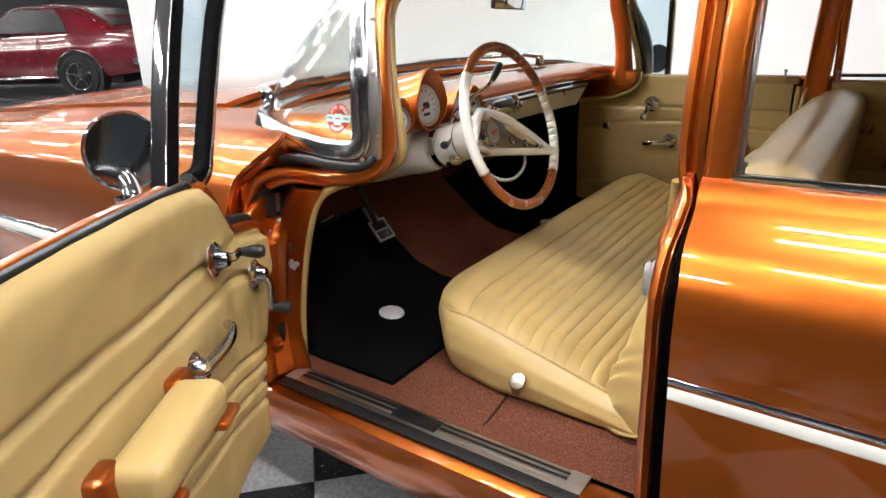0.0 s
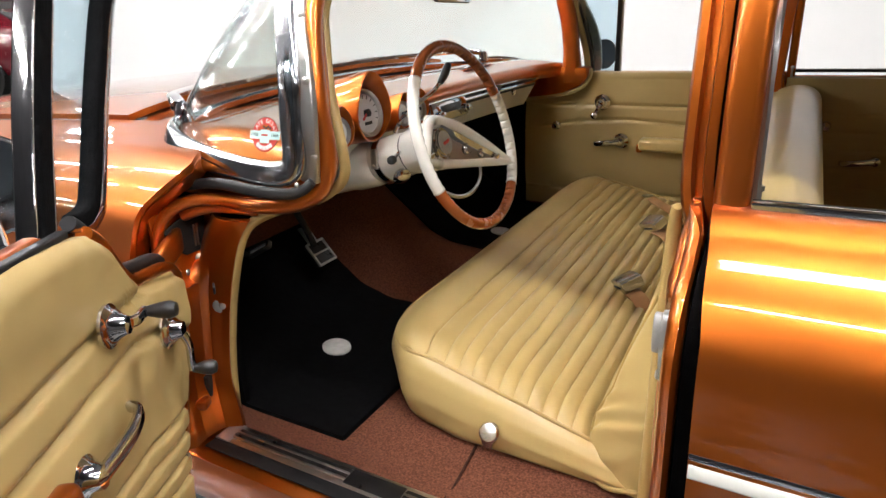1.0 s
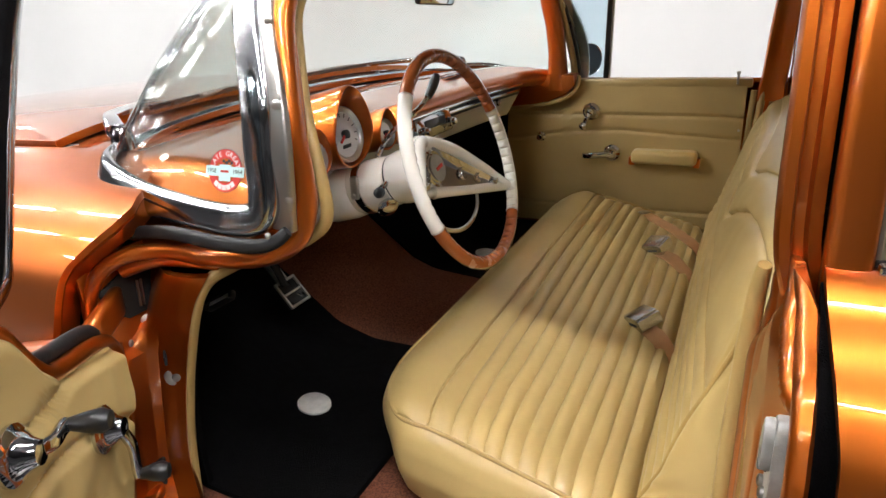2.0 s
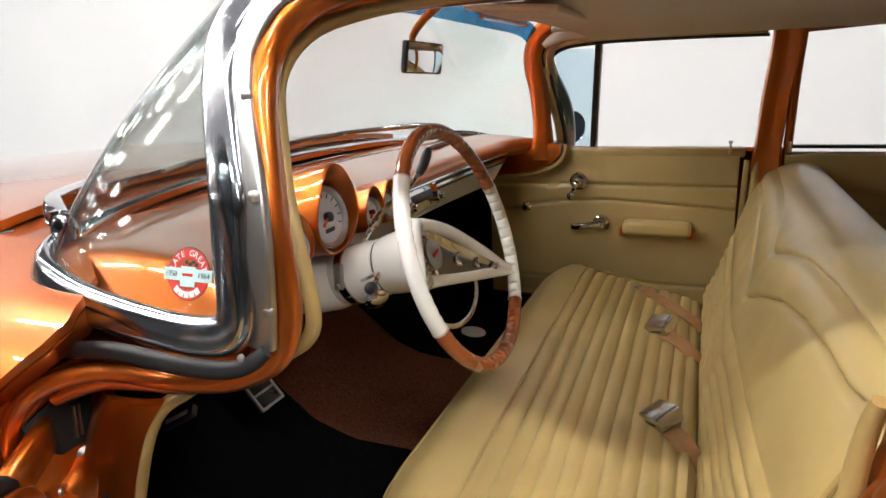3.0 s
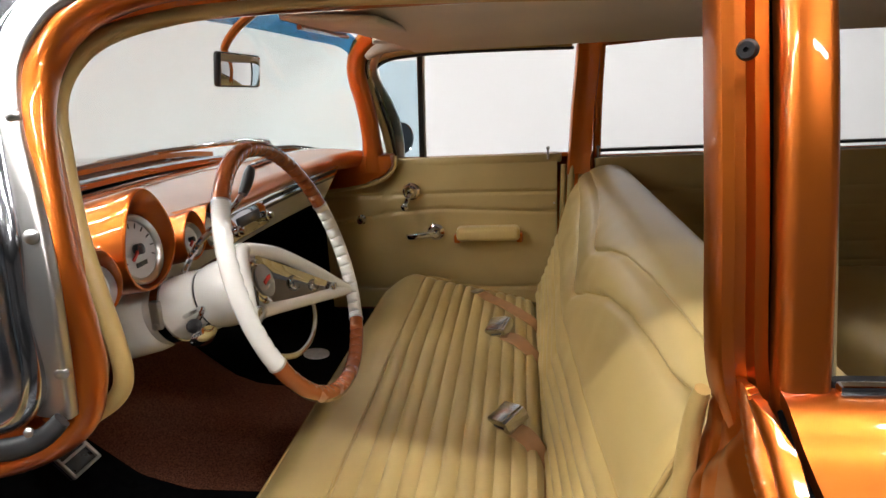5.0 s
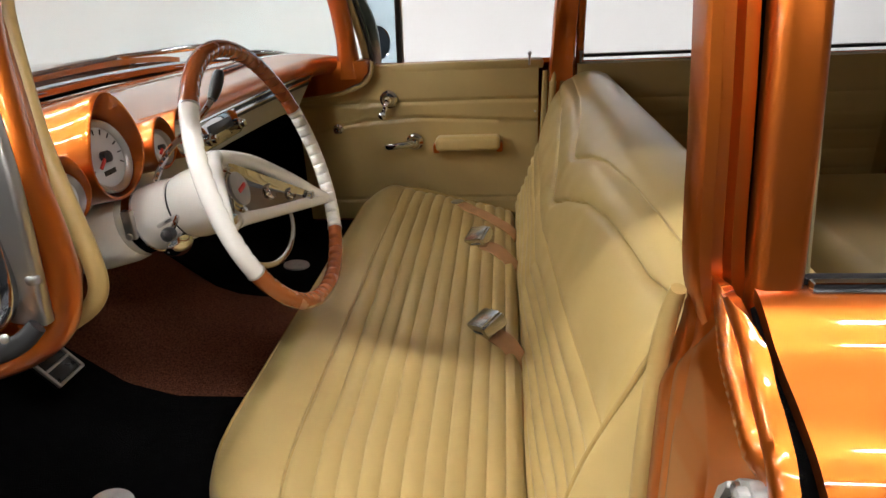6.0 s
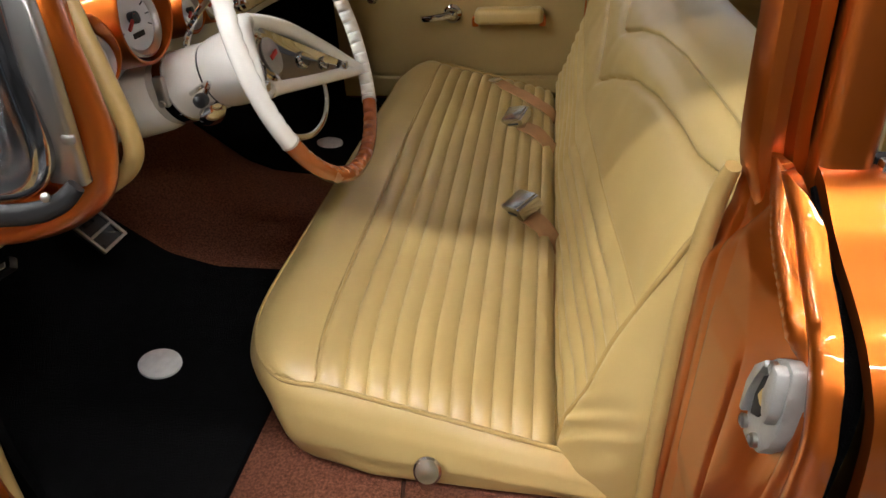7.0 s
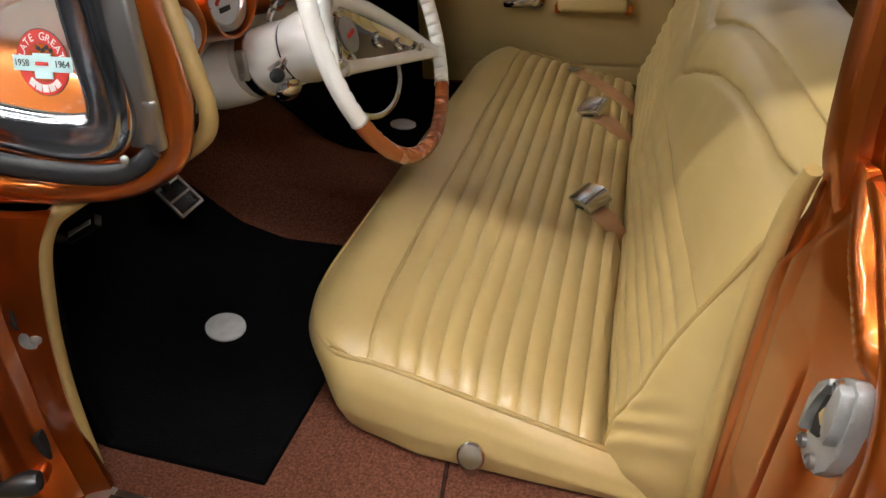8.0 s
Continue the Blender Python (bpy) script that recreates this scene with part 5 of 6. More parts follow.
part("rear_frame_post", sweep([D(1.065, 0.97, -0.05), D(1.07, 1.32, -0.03)], rounded(0.03, 0.03, 0.3), DN, 6), CHROME, ldoor)
vg = part("vent_glass", sheet(lambda u, v: D(0.175 - 0.175 * v + 0.13 * u + 0.05 * u * v, 0.965 + 0.33 * v, -0.05), 4, 6, 0.004), GLASS_TINT, ldoor, "pale blue vent window glass")
vg.visible_shadow = False
crank(ldoor, D(0.333, 0.848, 0.004), D(0.285, 0.843, 0.004), DN, BLACK, 0.042)
crank(ldoor, D(0.171, 0.757, 0.004), D(0.168, 0.685, 0.004), DN, BLACK, 0.036)
pull(ldoor, D(0.465, 0.727, 0.002), D(0.355, 0.745, 0.002), DN)
la = part("armrest", box((0.195, 0.072, 0.056), (0, 0, 0), 0.018, seg=5), VINYL, ldoor, "padded tan armrest")
la.data.transform(Matrix.Translation(Vector(ldoor["base"]) * 1.0))
la.data.transform(Matrix.Translation(D(0.625, 0.728, 0.046) - Vector(ldoor["base"])) @ pose(0, 0, 0, 0, 0, -56.5))
turn = pose(0, 0, 0, 0, 0, -56.5)
for u, k in ((0.528, 1), (0.722, -1)):
    part("armrest_cup", box((0.05, 0.03, 0.062), D(u, 0.728, 0.014), 0.012, turn, seg=4), ORANGE, la, "copper armrest bracket")
    part("armrest_foot", box((0.055, 0.085, 0.014), D(u + 0.012 * k, 0.697, 0.045), 0.006, turn, seg=3), ORANGE, la, "copper armrest bracket")
for z, u in ((0.79, 0.012), (0.655, 0.105), (0.53, 0.175), (0.47, 0.21)):
    part("trim_screw", lathe([(0.005, 0), (0.005, 0.003), (0.001, 0.0045)], D(u + 0.006, z, -0.004), DN, 10), STEEL, ldoor)
mirror_at = D(0.154, 0.995, -0.20)
round_mirror("door_mirror", "round chrome wing mirror on the open driver door", mirror_at, Vector((0.166, -1.35, 1.1)) - mirror_at, D(0.30, 0.94, -0.12), 0.068)

# ---- sill plate and striker ----
sill = thing("sill_plate", "ribbed aluminium door sill plate with dark inlays", "sill plate", (-0.5, -0.89, 0.44))
part("base", box((0.71, 0.05, 0.005), (-0.508, -0.888, 0.4385), 0.0015), STEEL, sill)
for x in (-0.70, -0.315):
    for y in (-0.898, -0.884):
        part("rib", box((0.27, 0.005, 0.004), (x, y, 0.4425), 0.001), STEEL, sill)
    part("groove", box((0.27, 0.009, 0.003), (x, -0.891, 0.4415)), BLACK, sill, "black groove")
    part("groove", box((0.27, 0.007, 0.003), (x, -0.877, 0.4415)), BLACK, sill, "black groove")
part("centre_inlay", box((0.11, 0.036, 0.003), (-0.508, -0.888, 0.4418), 0.001), BLACK, sill, "dark centre badge")
part("outer_strip", box((0.72, 0.028, 0.003), (-0.508, -0.926, 0.4385), 0.001), RUBBER, sill, "black rubber strip")
for x in (-0.85, -0.165):
    part("end_cap", box((0.035, 0.052, 0.006), (x, -0.888, 0.440), 0.002), GREYPLATE, sill)
    part("sill_screw", lathe([(0.004, 0), (0.004, 0.002), (0.001, 0.003)], (x * 0.97 - 0.01, -0.888, 0.443), (0, 0, 1), 8), STEEL, sill)

striker = thing("door_striker", "grey cast metal door striker with worn edges on the pillar", "door striker", (-0.06, -0.885, 0.80))
so = [(-0.8527, 0.7571), (-0.8535, 0.7778), (-0.8543, 0.8120), (-0.8582, 0.8345), (-0.8722, 0.8534), (-0.8901, 0.8678), (-0.9011, 0.8669), (-0.9057, 0.8588), (-0.9081, 0.8462), (-0.9096, 0.8282), (-0.9096, 0.8111), (-0.9042, 0.7913), (-0.8917, 0.7706), (-0.8699, 0.7580)]
casting = part("plate", prism(so, "x", -0.062, -0.042, bevel=0.003), CAST, striker)
part("side_wall", prism([(-0.8543, 0.7823), (-0.8550, 0.8120), (-0.8589, 0.8336), (-0.8730, 0.8516), (-0.8777, 0.8480), (-0.8652, 0.8282), (-0.8613, 0.8066), (-0.8605, 0.7832)], "x", -0.069, -0.060, bevel=0.002), CAST, casting)
part("wedge", prism([(-0.8862, 0.8336), (-0.8901, 0.8642), (-0.9003, 0.8642), (-0.9057, 0.8516), (-0.9073, 0.8300), (-0.9042, 0.8156), (-0.8948, 0.8192)], "x", -0.071, -0.060, bevel=0.003), CAST, casting, "pale worn wedge block")
# The cavity's shade, modelled as a thin black block on the casting.
part("recess", prism([(-0.8652, 0.7868), (-0.8628, 0.8066), (-0.8675, 0.8300), (-0.8784, 0.8426), (-0.8831, 0.8372), (-0.8777, 0.8192), (-0.8855, 0.8102), (-0.8777, 0.7958)], "x", -0.0635, -0.058, bevel=0.0008), DARKVOID, casting, "black block standing for shade in the recess")
part("tongue", prism([(-0.8777, 0.8210), (-0.8831, 0.8345), (-0.8917, 0.8300), (-0.8878, 0.8174)], "x", -0.069, -0.060, bevel=0.002), PIPING, striker, "yellowed nylon tongue")
for y, z in ((-0.8808, 0.8498), (-0.8605, 0.7724), (-0.8847, 0.7778)):
    part("bolt", lathe([(0.0062, -0.002), (0.0062, 0.003), (0.004, 0.0045), (0.004, 0.002), (0.001, 0.002)], (-0.0625, y, z), (-1, 0, 0), 12), STEEL, striker)
stop = thing("rubber_stop", "black rubber door stop on the centre pillar", "door stop", (-0.06, -0.745, 1.22))
part("button", lathe([(0.004, 0), (0.004, 0.006), (0.007, 0.008), (0.008, 0.015), (0.006, 0.019), (0.002, 0.019), (0.0015, 0.016)], (-0.058, -0.735, 1.222), (-0.5, -0.85, 0), 18), RUBBER, stop)

# ---- pedals ----
pedal = thing("brake_pedal", "black brake pedal with bright metal edging", "pedal", (-1.0, -0.40, 0.62))
ped = Matrix.Translation((-1.008, -0.396, 0.618)) @ pose(0, 0, 0, 0, 50, 0)
to_ped = Matrix.Translation(-Vector(pedal["base"])) @ ped @ Matrix.Translation(Vector(pedal["base"]))
part("pad", box((0.062, 0.064, 0.010), (0, 0, 0), 0.002), BLACK, pedal).data.transform(to_ped)
for size, at in (((0.064, 0.006, 0.006), (0, -0.031, 0.006)), ((0.064, 0.006, 0.006), (0, 0.031, 0.006)), ((0.006, 0.066, 0.006), (-0.031, 0, 0.006)), ((0.006, 0.066, 0.006), (0.031, 0, 0.006)), ((0.005, 0.064, 0.006), (0, 0, 0.006))):
    part("edging", box(size, at, 0.001), STEEL, pedal, "bright metal edging").data.transform(to_ped)
for y in (-0.012, 0.0, 0.012):
    part("arm_rib", box((0.050, 0.004, 0.010), (-0.058, y, 0.002), 0.001), STEEL, pedal, "bright arm rib").data.transform(to_ped)
part("arm", tube([(-1.012, -0.408, 0.64), (-1.04, -0.41, 0.70), (-1.09, -0.41, 0.78), (-1.12, -0.41, 0.88)], 0.009, 16, 8), DARKVOID, pedal)
park = thing("release_lever", "small black release lever with a white lettering bar under the dashboard", "lever", (-0.93, -0.70, 0.74))
LEV = pose(0, 0, 0, 35, -28, 12)
part("grip", box((0.062, 0.018, 0.012), (-0.907, -0.690, 0.747), 0.003, LEV), BLACK, park)
part("lettering_bar", box((0.044, 0.007, 0.0015), Vector((-0.907, -0.690, 0.747)) + LEV.to_3x3() @ Vector((0.002, -0.002, 0.0068)), 0, LEV), PATCH, park, "white lettering bar")
part("bracket", tube([(-0.93, -0.70, 0.735), (-0.96, -0.74, 0.76), (-0.98, -0.785, 0.78)], 0.007, 12, 8), DARKVOID, park)

# ---- seat belts ----
def seat_belt(name, label, pts, buckle, turn, big=True):
    ob = thing(name, label, "seat belt", buckle, "lap belts on the front seat")
    part("strap", sweep(pts, rounded(0.042 if big else 0.036, 0.004, 0.4), (-0.2, 0, 1), 24), BELT, ob, "brown leather strap")
    tilt = pose(0, 0, 0, 20, -14, turn)
    bm = box((0.060, 0.056, 0.027), buckle, 0.003, tilt, seg=2)
    b = part("buckle", bm, BUCKLE, ob, "chrome lift buckle")
    part("buckle_lid", box((0.050, 0.054, 0.004), Vector(buckle) + tilt.to_3x3() @ Vector((-0.003, 0, 0.0148)), 0.001, tilt), BUCKLE, b, "polished lift lid")
    # Slot shade as a black bar on the solid buckle.
    part("buckle_slot", box((0.030, 0.003, 0.006), Vector(buckle) + tilt.to_3x3() @ Vector((0.002, -0.0275, 0.001)), 0.001, tilt), BLACK, b, "black bar standing for the shaded slot")
    part("slide_bar", tube([Vector(pts[-2]) + Vector((0.004, -0.021, 0.006)), Vector(pts[-2]) + Vector((0.004, 0.021, 0.006))], 0.003, 6, 6), CHROME, ob)
    return ob


seat_belt("seat_belt", "brown lap belt with a chrome buckle lying on the seat", [(-0.262, -0.158, 0.543), (-0.242, -0.176, 0.545), (-0.222, -0.196, 0.534), (-0.198, -0.215, 0.505), (-0.180, -0.225, 0.47)], (-0.268, -0.148, 0.560), -50)
seat_belt("seat_belt", "brown lap belt with a chrome buckle lying on the seat", [(-0.285, 0.275, 0.552), (-0.255, 0.245, 0.553), (-0.230, 0.228, 0.538), (-0.200, 0.215, 0.510), (-0.180, 0.21, 0.47)], (-0.300, 0.290, 0.568), -26)
belt3 = thing("seat_belt", "thin brown lap belt strap with a small metal end", "seat belt", (-0.30, 0.50, 0.53), "lap belts on the front seat")
part("strap", sweep([(-0.365, 0.558, 0.568), (-0.33, 0.525, 0.562), (-0.29, 0.49, 0.556), (-0.25, 0.452, 0.546), (-0.215, 0.425, 0.532), (-0.18, 0.41, 0.49)], rounded(0.036, 0.004, 0.4), (-0.2, 0, 1), 24), BELT, belt3)
part("tongue", box((0.035, 0.028, 0.006), (-0.380, 0.570, 0.572), 0.001, pose(0, 0, 0, 0, -12, -42)), STEEL, belt3)
belt4 = thing("seat_belt", "brown lap belt end tucked between cushion and backrest", "seat belt", (-0.2, -0.30, 0.5), "lap belts on the front seat")
part("strap", sweep([(-0.212, -0.20, 0.502), (-0.205, -0.26, 0.503), (-0.205, -0.36, 0.503), (-0.20, -0.43, 0.49)], rounded(0.03, 0.004, 0.4), (1, 0, 0.6), 16), BELT, belt4)
part("buckle", box((0.012, 0.03, 0.02), (-0.215, -0.20, 0.508), 0.003), STEEL, belt4)

# ---- mirror, visors ----
rv = thing("rear_view_mirror", "grey rear-view mirror on a copper painted arm", "rear-view mirror", (-0.8, 0.03, 1.25))
RVM = pose(0, 0, 0, -2, 6.8, -5)
part("housing", box((0.016, 0.165, 0.068), (-0.812, 0.032, 1.248), 0.007, RVM, seg=4), BLACK, rv)
part("mirror_glass", box((0.004, 0.158, 0.061), Vector((-0.812, 0.032, 1.248)) + RVM.to_3x3() @ Vector((0.0075, 0, 0)), 0.0018, RVM), MIRROR, rv)
part("arm", tube([(-0.830, 0.030, 1.275), (-0.832, 0.030, 1.295), (-0.806, 0.030, 1.325), (-0.762, 0.03, 1.357)], 0.008, 24, 8, scale=lambda f: 0.9 + 0.3 * f), ORANGE, rv, "copper painted arm")
for y in (0.36, -0.36):
    visor = thing("sun_visor", "pale cloth sun visor folded against the headliner", "sun visor", (-0.6, y, 1.34), "pair of sun visors")
    part("panel", box((0.22, 0.46, 0.016), (-0.640, y, 1.348), 0.007, pose(0, 0, 0, 0, 5, 0), seg=4), HEADLINER, visor)
    part("hinge_rod", tube([(-0.715, y - 0.2, 1.335), (-0.715, y + 0.2, 1.335)], 0.006, 6, 8), BROWN, visor)
part("tint_band", sheet(lambda u, v: GB[8 + round(u * 44)].lerp(GT[8 + round(u * 44)], 0.90 + 0.09 * v) + Vector((-0.035 * math.sin(math.pi * (0.90 + 0.09 * v)) + 0.008, 0, 0)), 45, 5, 0.003), glass("deep blue tint", (0.25, 0.52, 0.72)), car, "blue shade band").visible_shadow = False

# ---- cowl: wipers and vents ----
for x0, y0, x1, y1 in ((-1.24, -0.05, -1.17, -0.52), (-1.235, 0.52, -1.25, 0.02)):
    wiper = thing("wiper", "slim wiper with dark blade resting on the windscreen", "wiper", (x0, y0, 1.04), "pair of wipers")
    part("arm", tube([(x0 - 0.05, y0, 1.02), (x0 - 0.03, y0 + (y1 - y0) * 0.3, 1.05), (x1 - 0.02, y0 + (y1 - y0) * 0.7, 1.055)], 0.005, 14, 6), STEEL, wiper)
    part("blade", tube([(x0 - 0.02, y0 + (y1 - y0) * 0.25, 1.050), (x1 - 0.015, y1, 1.05)], 0.006, 10, 6), BLACK, wiper)
for side in (-1, 1):
    part("cowl_trim", sweep([(-1.06, side * 0.70, 1.04), (-1.12, side * 0.66, 1.048), (-1.22, side * 0.58, 1.045), (-1.30, side * 0.45, 1.045)], rounded(0.03, 0.02, 0.4), (0, 0, 1), 20, scale=lambda f: 1.1 - 0.5 * f), CHROME, car, "chrome cowl ornament")
    part("cowl_trim_foot", lathe([(0.02, -0.02), (0.018, 0.0), (0.012, 0.015), (0.002, 0.02)], (-1.05, side * 0.70, 1.03), (0, 0, 1), 14), CHROME, car)
    part("bonnet_gap", tube([(-1.225, side * 0.66, 1.002), (-1.27, side * 0.70, 1.001), (-1.36, side * 0.708, 1.0005), (-1.7, side * 0.706, 0.990), (-2.6, side * 0.70, 0.935)], 0.003, 40, 6), BLACK, car)

# ---- dash script plate ----
plate = part("name_plate", box((0.03, 0.12, 0.006), (-0.95, 0.40, 1.012), 0.002, pose(0, 0, 0, 0, -14, 0)), BLACK, dash, "dark plate with pale lettering bar")
part("lettering_bar", box((0.012, 0.09, 0.003), (-0.949, 0.40, 1.0165), 0, pose(0, 0, 0, 0, -14, 0)), DIAL, plate)
part("plate_trim", box((0.05, 0.20, 0.004), (-0.952, 0.42, 1.0085), 0.002, pose(0, 0, 0, 0, -14, 0)), BROWN, dash)

# ---- club sticker on the windscreen ----
sticker = thing("sticker", "round red club sticker with a pale aqua bar on the glass", "sticker", (-0.734, -0.80, 1.017))
SM = Matrix.Translation((-0.732, -0.799, 1.016)) @ pose(0, 0, 0, 72, 0, 0)


def disc(r0, r1, h, n=40):
    bm = bmesh.new()
    rings(bm, [[(r * math.cos(2 * math.pi * i / n), r * math.sin(2 * math.pi * i / n), z) for i in range(n)] for r, z in ((r1, 0), (r1, h), (r0, h), (r0, 0))], True, False)
    return bm


def stick(name, bm, material, label="", parent=None):
    bmesh.ops.transform(bm, matrix=SM, verts=bm.verts)
    return part(name, bm, material, parent or sticker, label, False)


def letters(text, at, size, turn=0.0):
    cu = bpy.data.curves.new("text", "FONT")
    cu.body, cu.size, cu.align_x, cu.align_y, cu.extrude = text, size, "CENTER", "CENTER", 0.00015
    ob = bpy.data.objects.new("text", cu)
    scene.collection.objects.link(ob)
    me = bpy.data.meshes.new_from_object(ob.evaluated_get(bpy.context.evaluated_depsgraph_get()))
    bpy.data.objects.remove(ob)
    bpy.data.curves.remove(cu)
    bm = bmesh.new()
    bm.from_mesh(me)
    bpy.data.meshes.remove(me)
    bmesh.ops.transform(bm, matrix=Matrix.Translation(at) @ pose(0, 0, 0, 0, 0, turn), verts=bm.verts)
    return bm


stick("backing", disc(0.0005, 0.0292, 0.0005), INK)
stick("ring", disc(0.0165, 0.0284, 0.0009), RED, "red ring with pale lettering")
stick("centre", disc(0.0005, 0.0160, 0.0009), ORANGE, "copper toned centre")
stick("cross_bar", box((0.066, 0.0135, 0.001), (0, -0.001, 0.0012), 0.0003, pose(0, 0, 0, 0, 0, 0)), AQUA, "pale aqua bar with dates")
stick("cross_stem", box((0.02, 0.022, 0.0009), (0, -0.003, 0.0011), 0.0003), AQUA)
stick("emblem_mark", box((0.014, 0.003, 0.0006), (0, -0.001, 0.0020)), RED)
for ix in range(3):
    stick("flag_square", box((0.004, 0.0035, 0.0006), (0.002 + 0.0045 * ix, 0.0105 + 0.0025 * (ix % 2), 0.0012), 0, pose(0, 0, 0, 0, 0, 20)), INK)
    stick("flag_square", box((0.004, 0.0035, 0.0006), (-0.012 + 0.0045 * ix, 0.0125 - 0.0025 * (ix % 2), 0.0012), 0, pose(0, 0, 0, 0, 0, -20)), RED if ix < 2 else INK)
stick("date", letters("1958", (-0.0225, -0.001, 0.0022), 0.0085), INK, "printed date")
stick("date", letters("1964", (0.0225, -0.001, 0.0022), 0.0085), INK, "printed date")
for i, ch in enumerate("LATE GREAT"):
    if ch != " ":
        a = 163 - 146 * i / 9
        stick("letter", letters(ch, (0.0225 * math.cos(radians(a)), 0.0225 * math.sin(radians(a)), 0.0013), 0.0095, a - 90), PATCH)
for i in range(5):
    a = 232 + 76 * i / 4
    stick("lettering_bar", box((0.0062, 0.0068, 0.0006), (0.0225 * math.cos(radians(a)), 0.0225 * math.sin(radians(a)), 0.0012), 0, pose(0, 0, 0, 0, 0, a + 90)), PATCH)

# ---- dark red coupe farther off in the showroom ----
red = thing("parked_coupe", "dark red vintage coupe parked farther off in the showroom", "car", (-10.8, 3.55, 0), m=FLAT)
RB = Vector((-0.86, -0.51, 0)).normalized()
RS = Vector((0.51, -0.86, 0)).normalized()


def RC(l, s, z):
    """A place on the coupe: forwards from its rear axle, out to its near flank from its middle, height."""
    return Vector((-10.8, 3.55, 0)) + RB * l + RS * (s - 0.86) + Vector((0, 0, z))


BODY = [(-1.18, 0.50, 0.92, 0.78), (-1.12, 0.42, 1.0, 0.84), (-0.8, 0.36, 1.03, 0.90), (-0.45, 0.33, 1.05, 0.93), (0.0, 0.32, 1.04, 0.95), (0.5, 0.28, 0.99, 0.92), (1.2, 0.27, 0.96, 0.91), (2.0, 0.28, 0.97, 0.91), (2.8, 0.34, 0.95, 0.91), (3.4, 0.36, 0.90, 0.87), (3.65, 0.42, 0.80, 0.80)]


def coupe_ring(l, b, t, w):
    return [RC(l, k * w * f, z) for k in (1,) for f, z in ((0.93, b), (1.0, b + 0.12), (1.0, (b + t) / 2), (0.985, t - 0.10), (0.93, t - 0.02), (0.6, t), (-0.6, t), (-0.93, t - 0.02), (-0.985, t - 0.1), (-1.0, (b + t) / 2), (-1.0, b + 0.12), (-0.93, b))]


part("body", rings(bmesh.new(), [coupe_ring(*[np.interp(q, [r[0] for r in BODY], [r[i] for r in BODY]) for i in range(4)]) for q in np.linspace(-1.18, 3.65, 40)]), RED_PAINT, red, "glossy dark red body")
CAB = [(-0.62, 1.02, 1.04), (-0.30, 1.02, 1.25), (0.05, 1.0, 1.40), (0.6, 0.97, 1.45), (1.15, 0.97, 1.41), (1.75, 0.97, 0.99)]
part("roof", rings(bmesh.new(), [[RC(l, f, z) for f, z in ((0.80, b), (0.70, b + (t - b) * 0.6), (0.60, t - 0.02), (0.4, t), (-0.4, t), (-0.6, t - 0.02), (-0.70, b + (t - b) * 0.6), (-0.80, b))] for l, b, t in CAB]), RED_PAINT, red)
part("side_window", rings(bmesh.new(), [[RC(l, s + d, z) for l, s, z in ((0.18, 0.80, 1.02), (0.28, 0.725, 1.25), (0.42, 0.665, 1.36), (1.12, 0.665, 1.355), (1.62, 0.80, 1.0))] for d in (0.0, 0.02)]), BLACK, red, "dark side window")
part("rear_window", rings(bmesh.new(), [[RC(l - d, s, z + d) for l, s, z in ((-0.50, 0.62, 1.10), (-0.50, -0.62, 1.10), (-0.05, -0.52, 1.355), (-0.05, 0.52, 1.355))] for d in (0.0, 0.02)]), BLACK, red, "dark rear window")
part("drip_trim", tube([RC(-0.30, 0.75, 1.16), RC(0.05, 0.675, 1.35), RC(0.6, 0.655, 1.40), RC(1.15, 0.675, 1.36), RC(1.7, 0.81, 0.99)], 0.012, 30, 6), CHROME, red)
part("bumper", tube([RC(-0.95, 0.95, 0.56), RC(-1.18, 0.88, 0.56), RC(-1.25, 0.5, 0.56), RC(-1.25, -0.8, 0.56)], 0.055, 30, 8), CHROME, red)
part("tail_light", box((0.04, 0.40, 0.12), (0, 0, 0), 0.01), BLACK, red).matrix_basis = Matrix.Translation(RC(-1.19, 0.55, 0.78) - Vector(red["base"])) @ Matrix.Rotation(math.atan2(RB.y, RB.x), 4, "Z") @ Matrix.Translation(Vector(red["base"]))
part("sill_trim", tube([RC(0.4, 0.92, 0.32), RC(2.3, 0.92, 0.31)], 0.02, 6, 6), CHROME, red)
part("arch_trim", tube([RC(0.40 * math.cos(a), 0.965, 0.34 + 0.40 * math.sin(a)) for a in [math.pi * i / 12 for i in range(13)]], 0.012, 40, 6), CHROME, red)
part("door_gap", tube([RC(0.62, 0.925, 0.96), RC(0.66, 0.935, 0.7), RC(0.66, 0.92, 0.4)], 0.006, 12, 6), INK, red)
part("underside", box((3.6, 1.5, 0.2), (0, 0, 0)), DARKVOID, red).matrix_basis = Matrix.Translation(RC(1.2, 0, 0.3) - Vector(red["base"])) @ Matrix.Rotation(math.atan2(RB.y, RB.x), 4, "Z") @ Matrix.Translation(Vector(red["base"]))
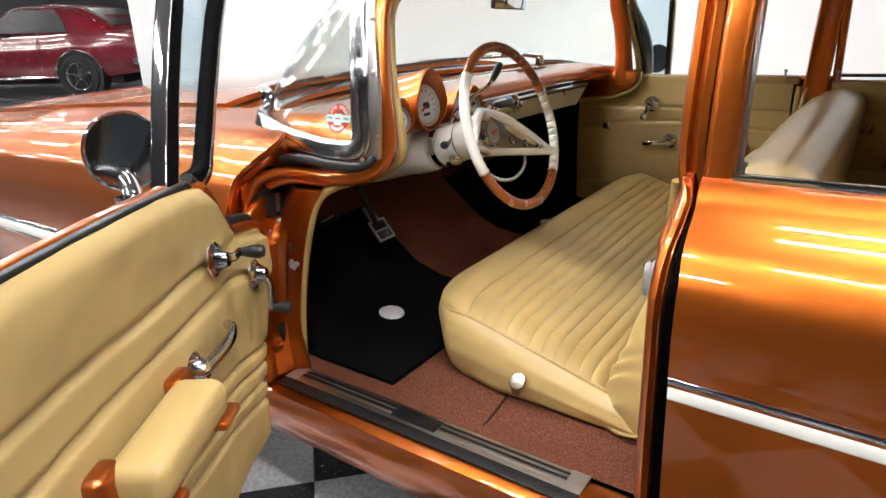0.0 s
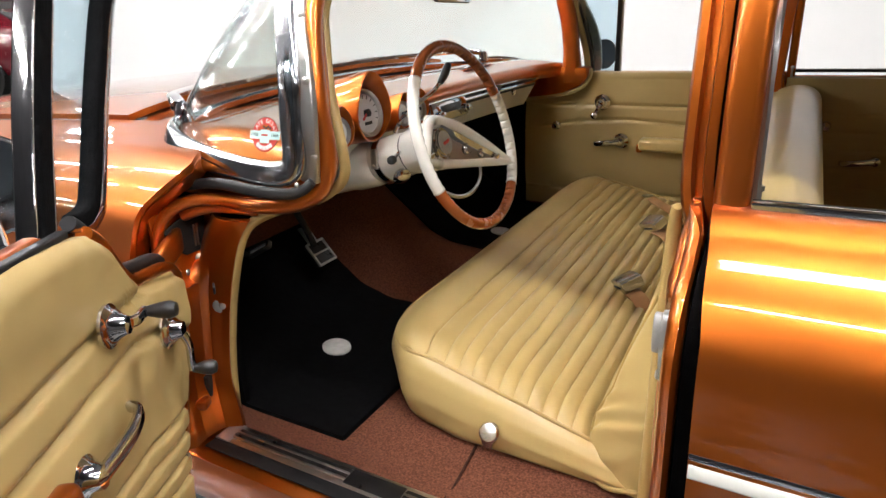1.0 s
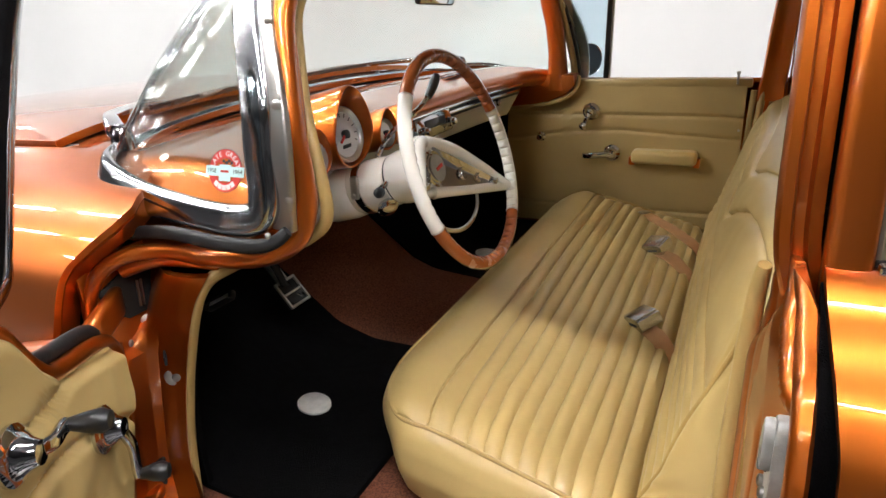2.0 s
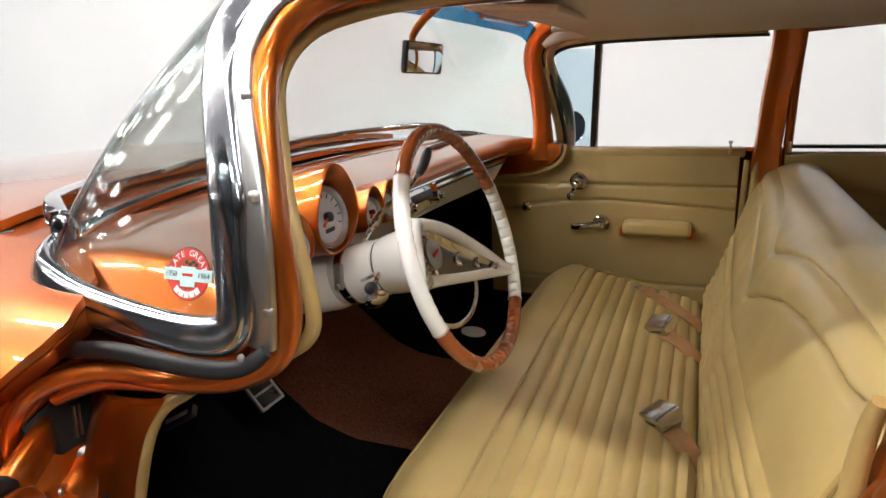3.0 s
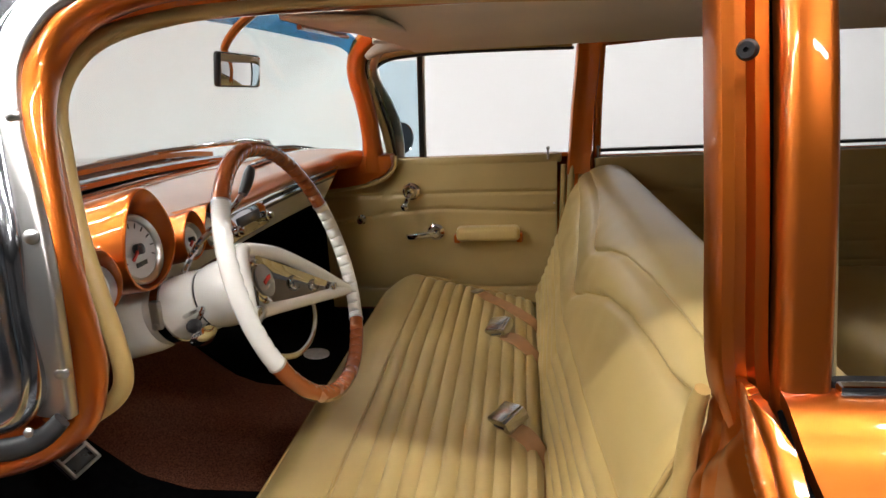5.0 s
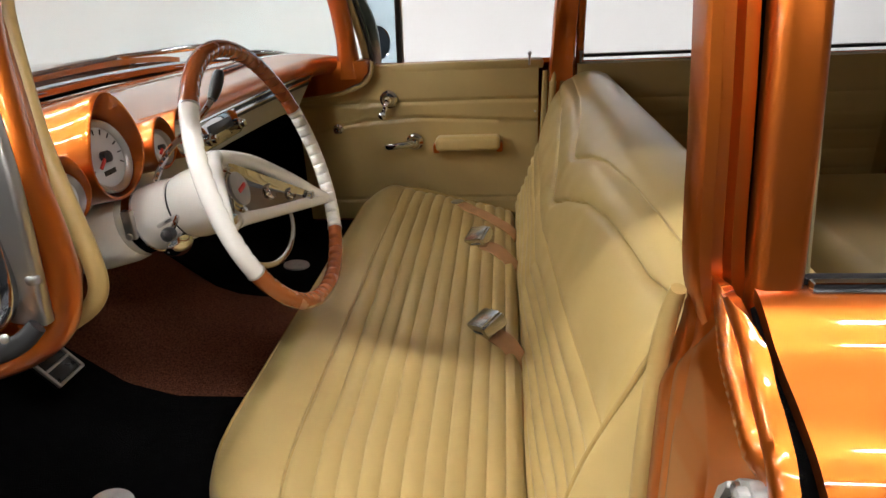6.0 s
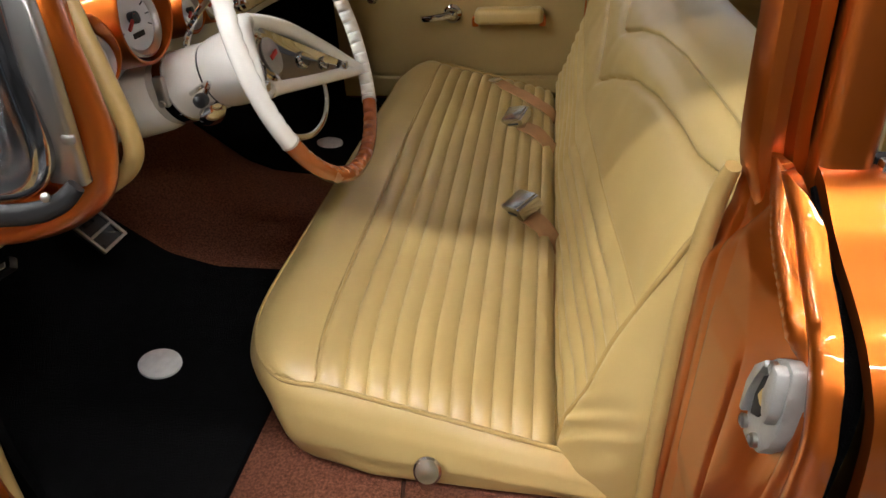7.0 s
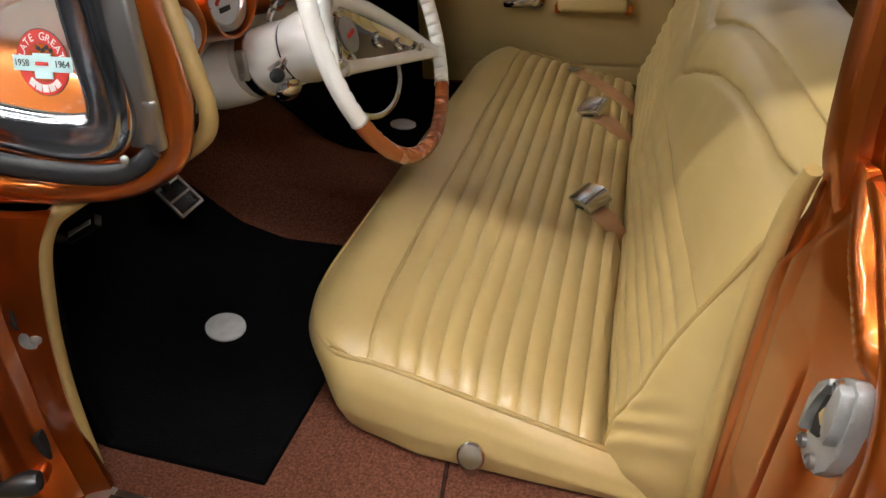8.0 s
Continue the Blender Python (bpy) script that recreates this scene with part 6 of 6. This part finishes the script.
for l in (0.0, 2.75):
    # No arch is cut; a near-black disc paints its shade.
    part("wheel_arch", lathe([(0.39, -0.2), (0.39, 0.015), (0.01, 0.015)], RC(l, 0.945, 0.34), RS, 32), DARKVOID, red, "dark disc standing for shade in the wheel arch")
    tyre = part("tyre", lathe([(0.2, -0.2), (0.31, -0.19), (0.335, -0.14), (0.335, 0.0), (0.31, 0.035), (0.21, 0.04)], RC(l, 0.95, 0.335), RS, 36), RUBBER, red, "black tyre")
    part("rim", lathe([(0.215, 0.04), (0.22, 0.05), (0.19, 0.03), (0.17, -0.02), (0.06, 0.0), (0.05, 0.04), (0.005, 0.045)], RC(l, 0.95, 0.335), RS, 36), CHROME, tyre, "polished deep-dish rim")
    for k in range(5):
        a = 2 * math.pi * k / 5 + 0.3
        q = RC(l, 0.975, 0.335)
        part("spoke", tube([q + RB * 0.05 * math.cos(a) + Vector((0, 0, 0.05 * math.sin(a))), q + RB * 0.19 * math.cos(a) + Vector((0, 0, 0.19 * math.sin(a)))], 0.022, 6, 6, RS), CHROME, tyre)

# ---- floor tiles ----
TS = 0.305
TA = radians(-43)
e1, e2 = Vector((math.cos(TA), math.sin(TA), 0)), Vector((-math.sin(TA), math.cos(TA), 0))
T0 = Vector((-0.956, -0.806, 0))


def tile_verts(o, g=0.0012, h=0.006):
    pts = [o + e1 * a + e2 * b for a, b in ((g, g), (TS - g, g), (TS - g, TS - g), (g, TS - g))]
    return [p + Vector((0, 0, -h)) for p in pts] + pts


TFACES = [(4, 5, 6, 7), (0, 1, 5, 4), (1, 2, 6, 5), (2, 3, 7, 6), (3, 0, 4, 7)]
tile_mesh = []
for m in (TILE_GREY, TILE_BLACK):
    me = bpy.data.meshes.new("tile")
    me.from_pydata([tuple(v) for v in tile_verts(Vector((0, 0, 0)))], [], TFACES)
    me.materials.append(m)
    tile_mesh.append(me)
rest = {0: ([], []), 1: ([], [])}
base = Vector(floor["base"])
for i in range(-60, 61):
    for j in range(-60, 61):
        o = T0 + e1 * TS * i + e2 * TS * j
        k = (i + j) % 2
        if -2.6 < o.x < 0.9 and -2.9 < o.y < 0.2:
            ob = new("tile", tile_mesh[k])
            ob.parent = floor
            ob.location = o - base
        elif -14 < o.x < 3 and -4 < o.y < 9:
            vs, fs = rest[k]
            n = len(vs)
            vs.extend(tuple(v - base) for v in tile_verts(o))
            fs.extend(tuple(n + q for q in f) for f in TFACES)
for k, m in ((0, TILE_GREY), (1, TILE_BLACK)):
    me = bpy.data.meshes.new("far_tile")
    me.from_pydata(*[rest[k][0], [], rest[k][1]])
    me.materials.append(m)
    ob = new("far_tile", me)
    ob.parent = floor
    tagged(ob, kind="stuff")
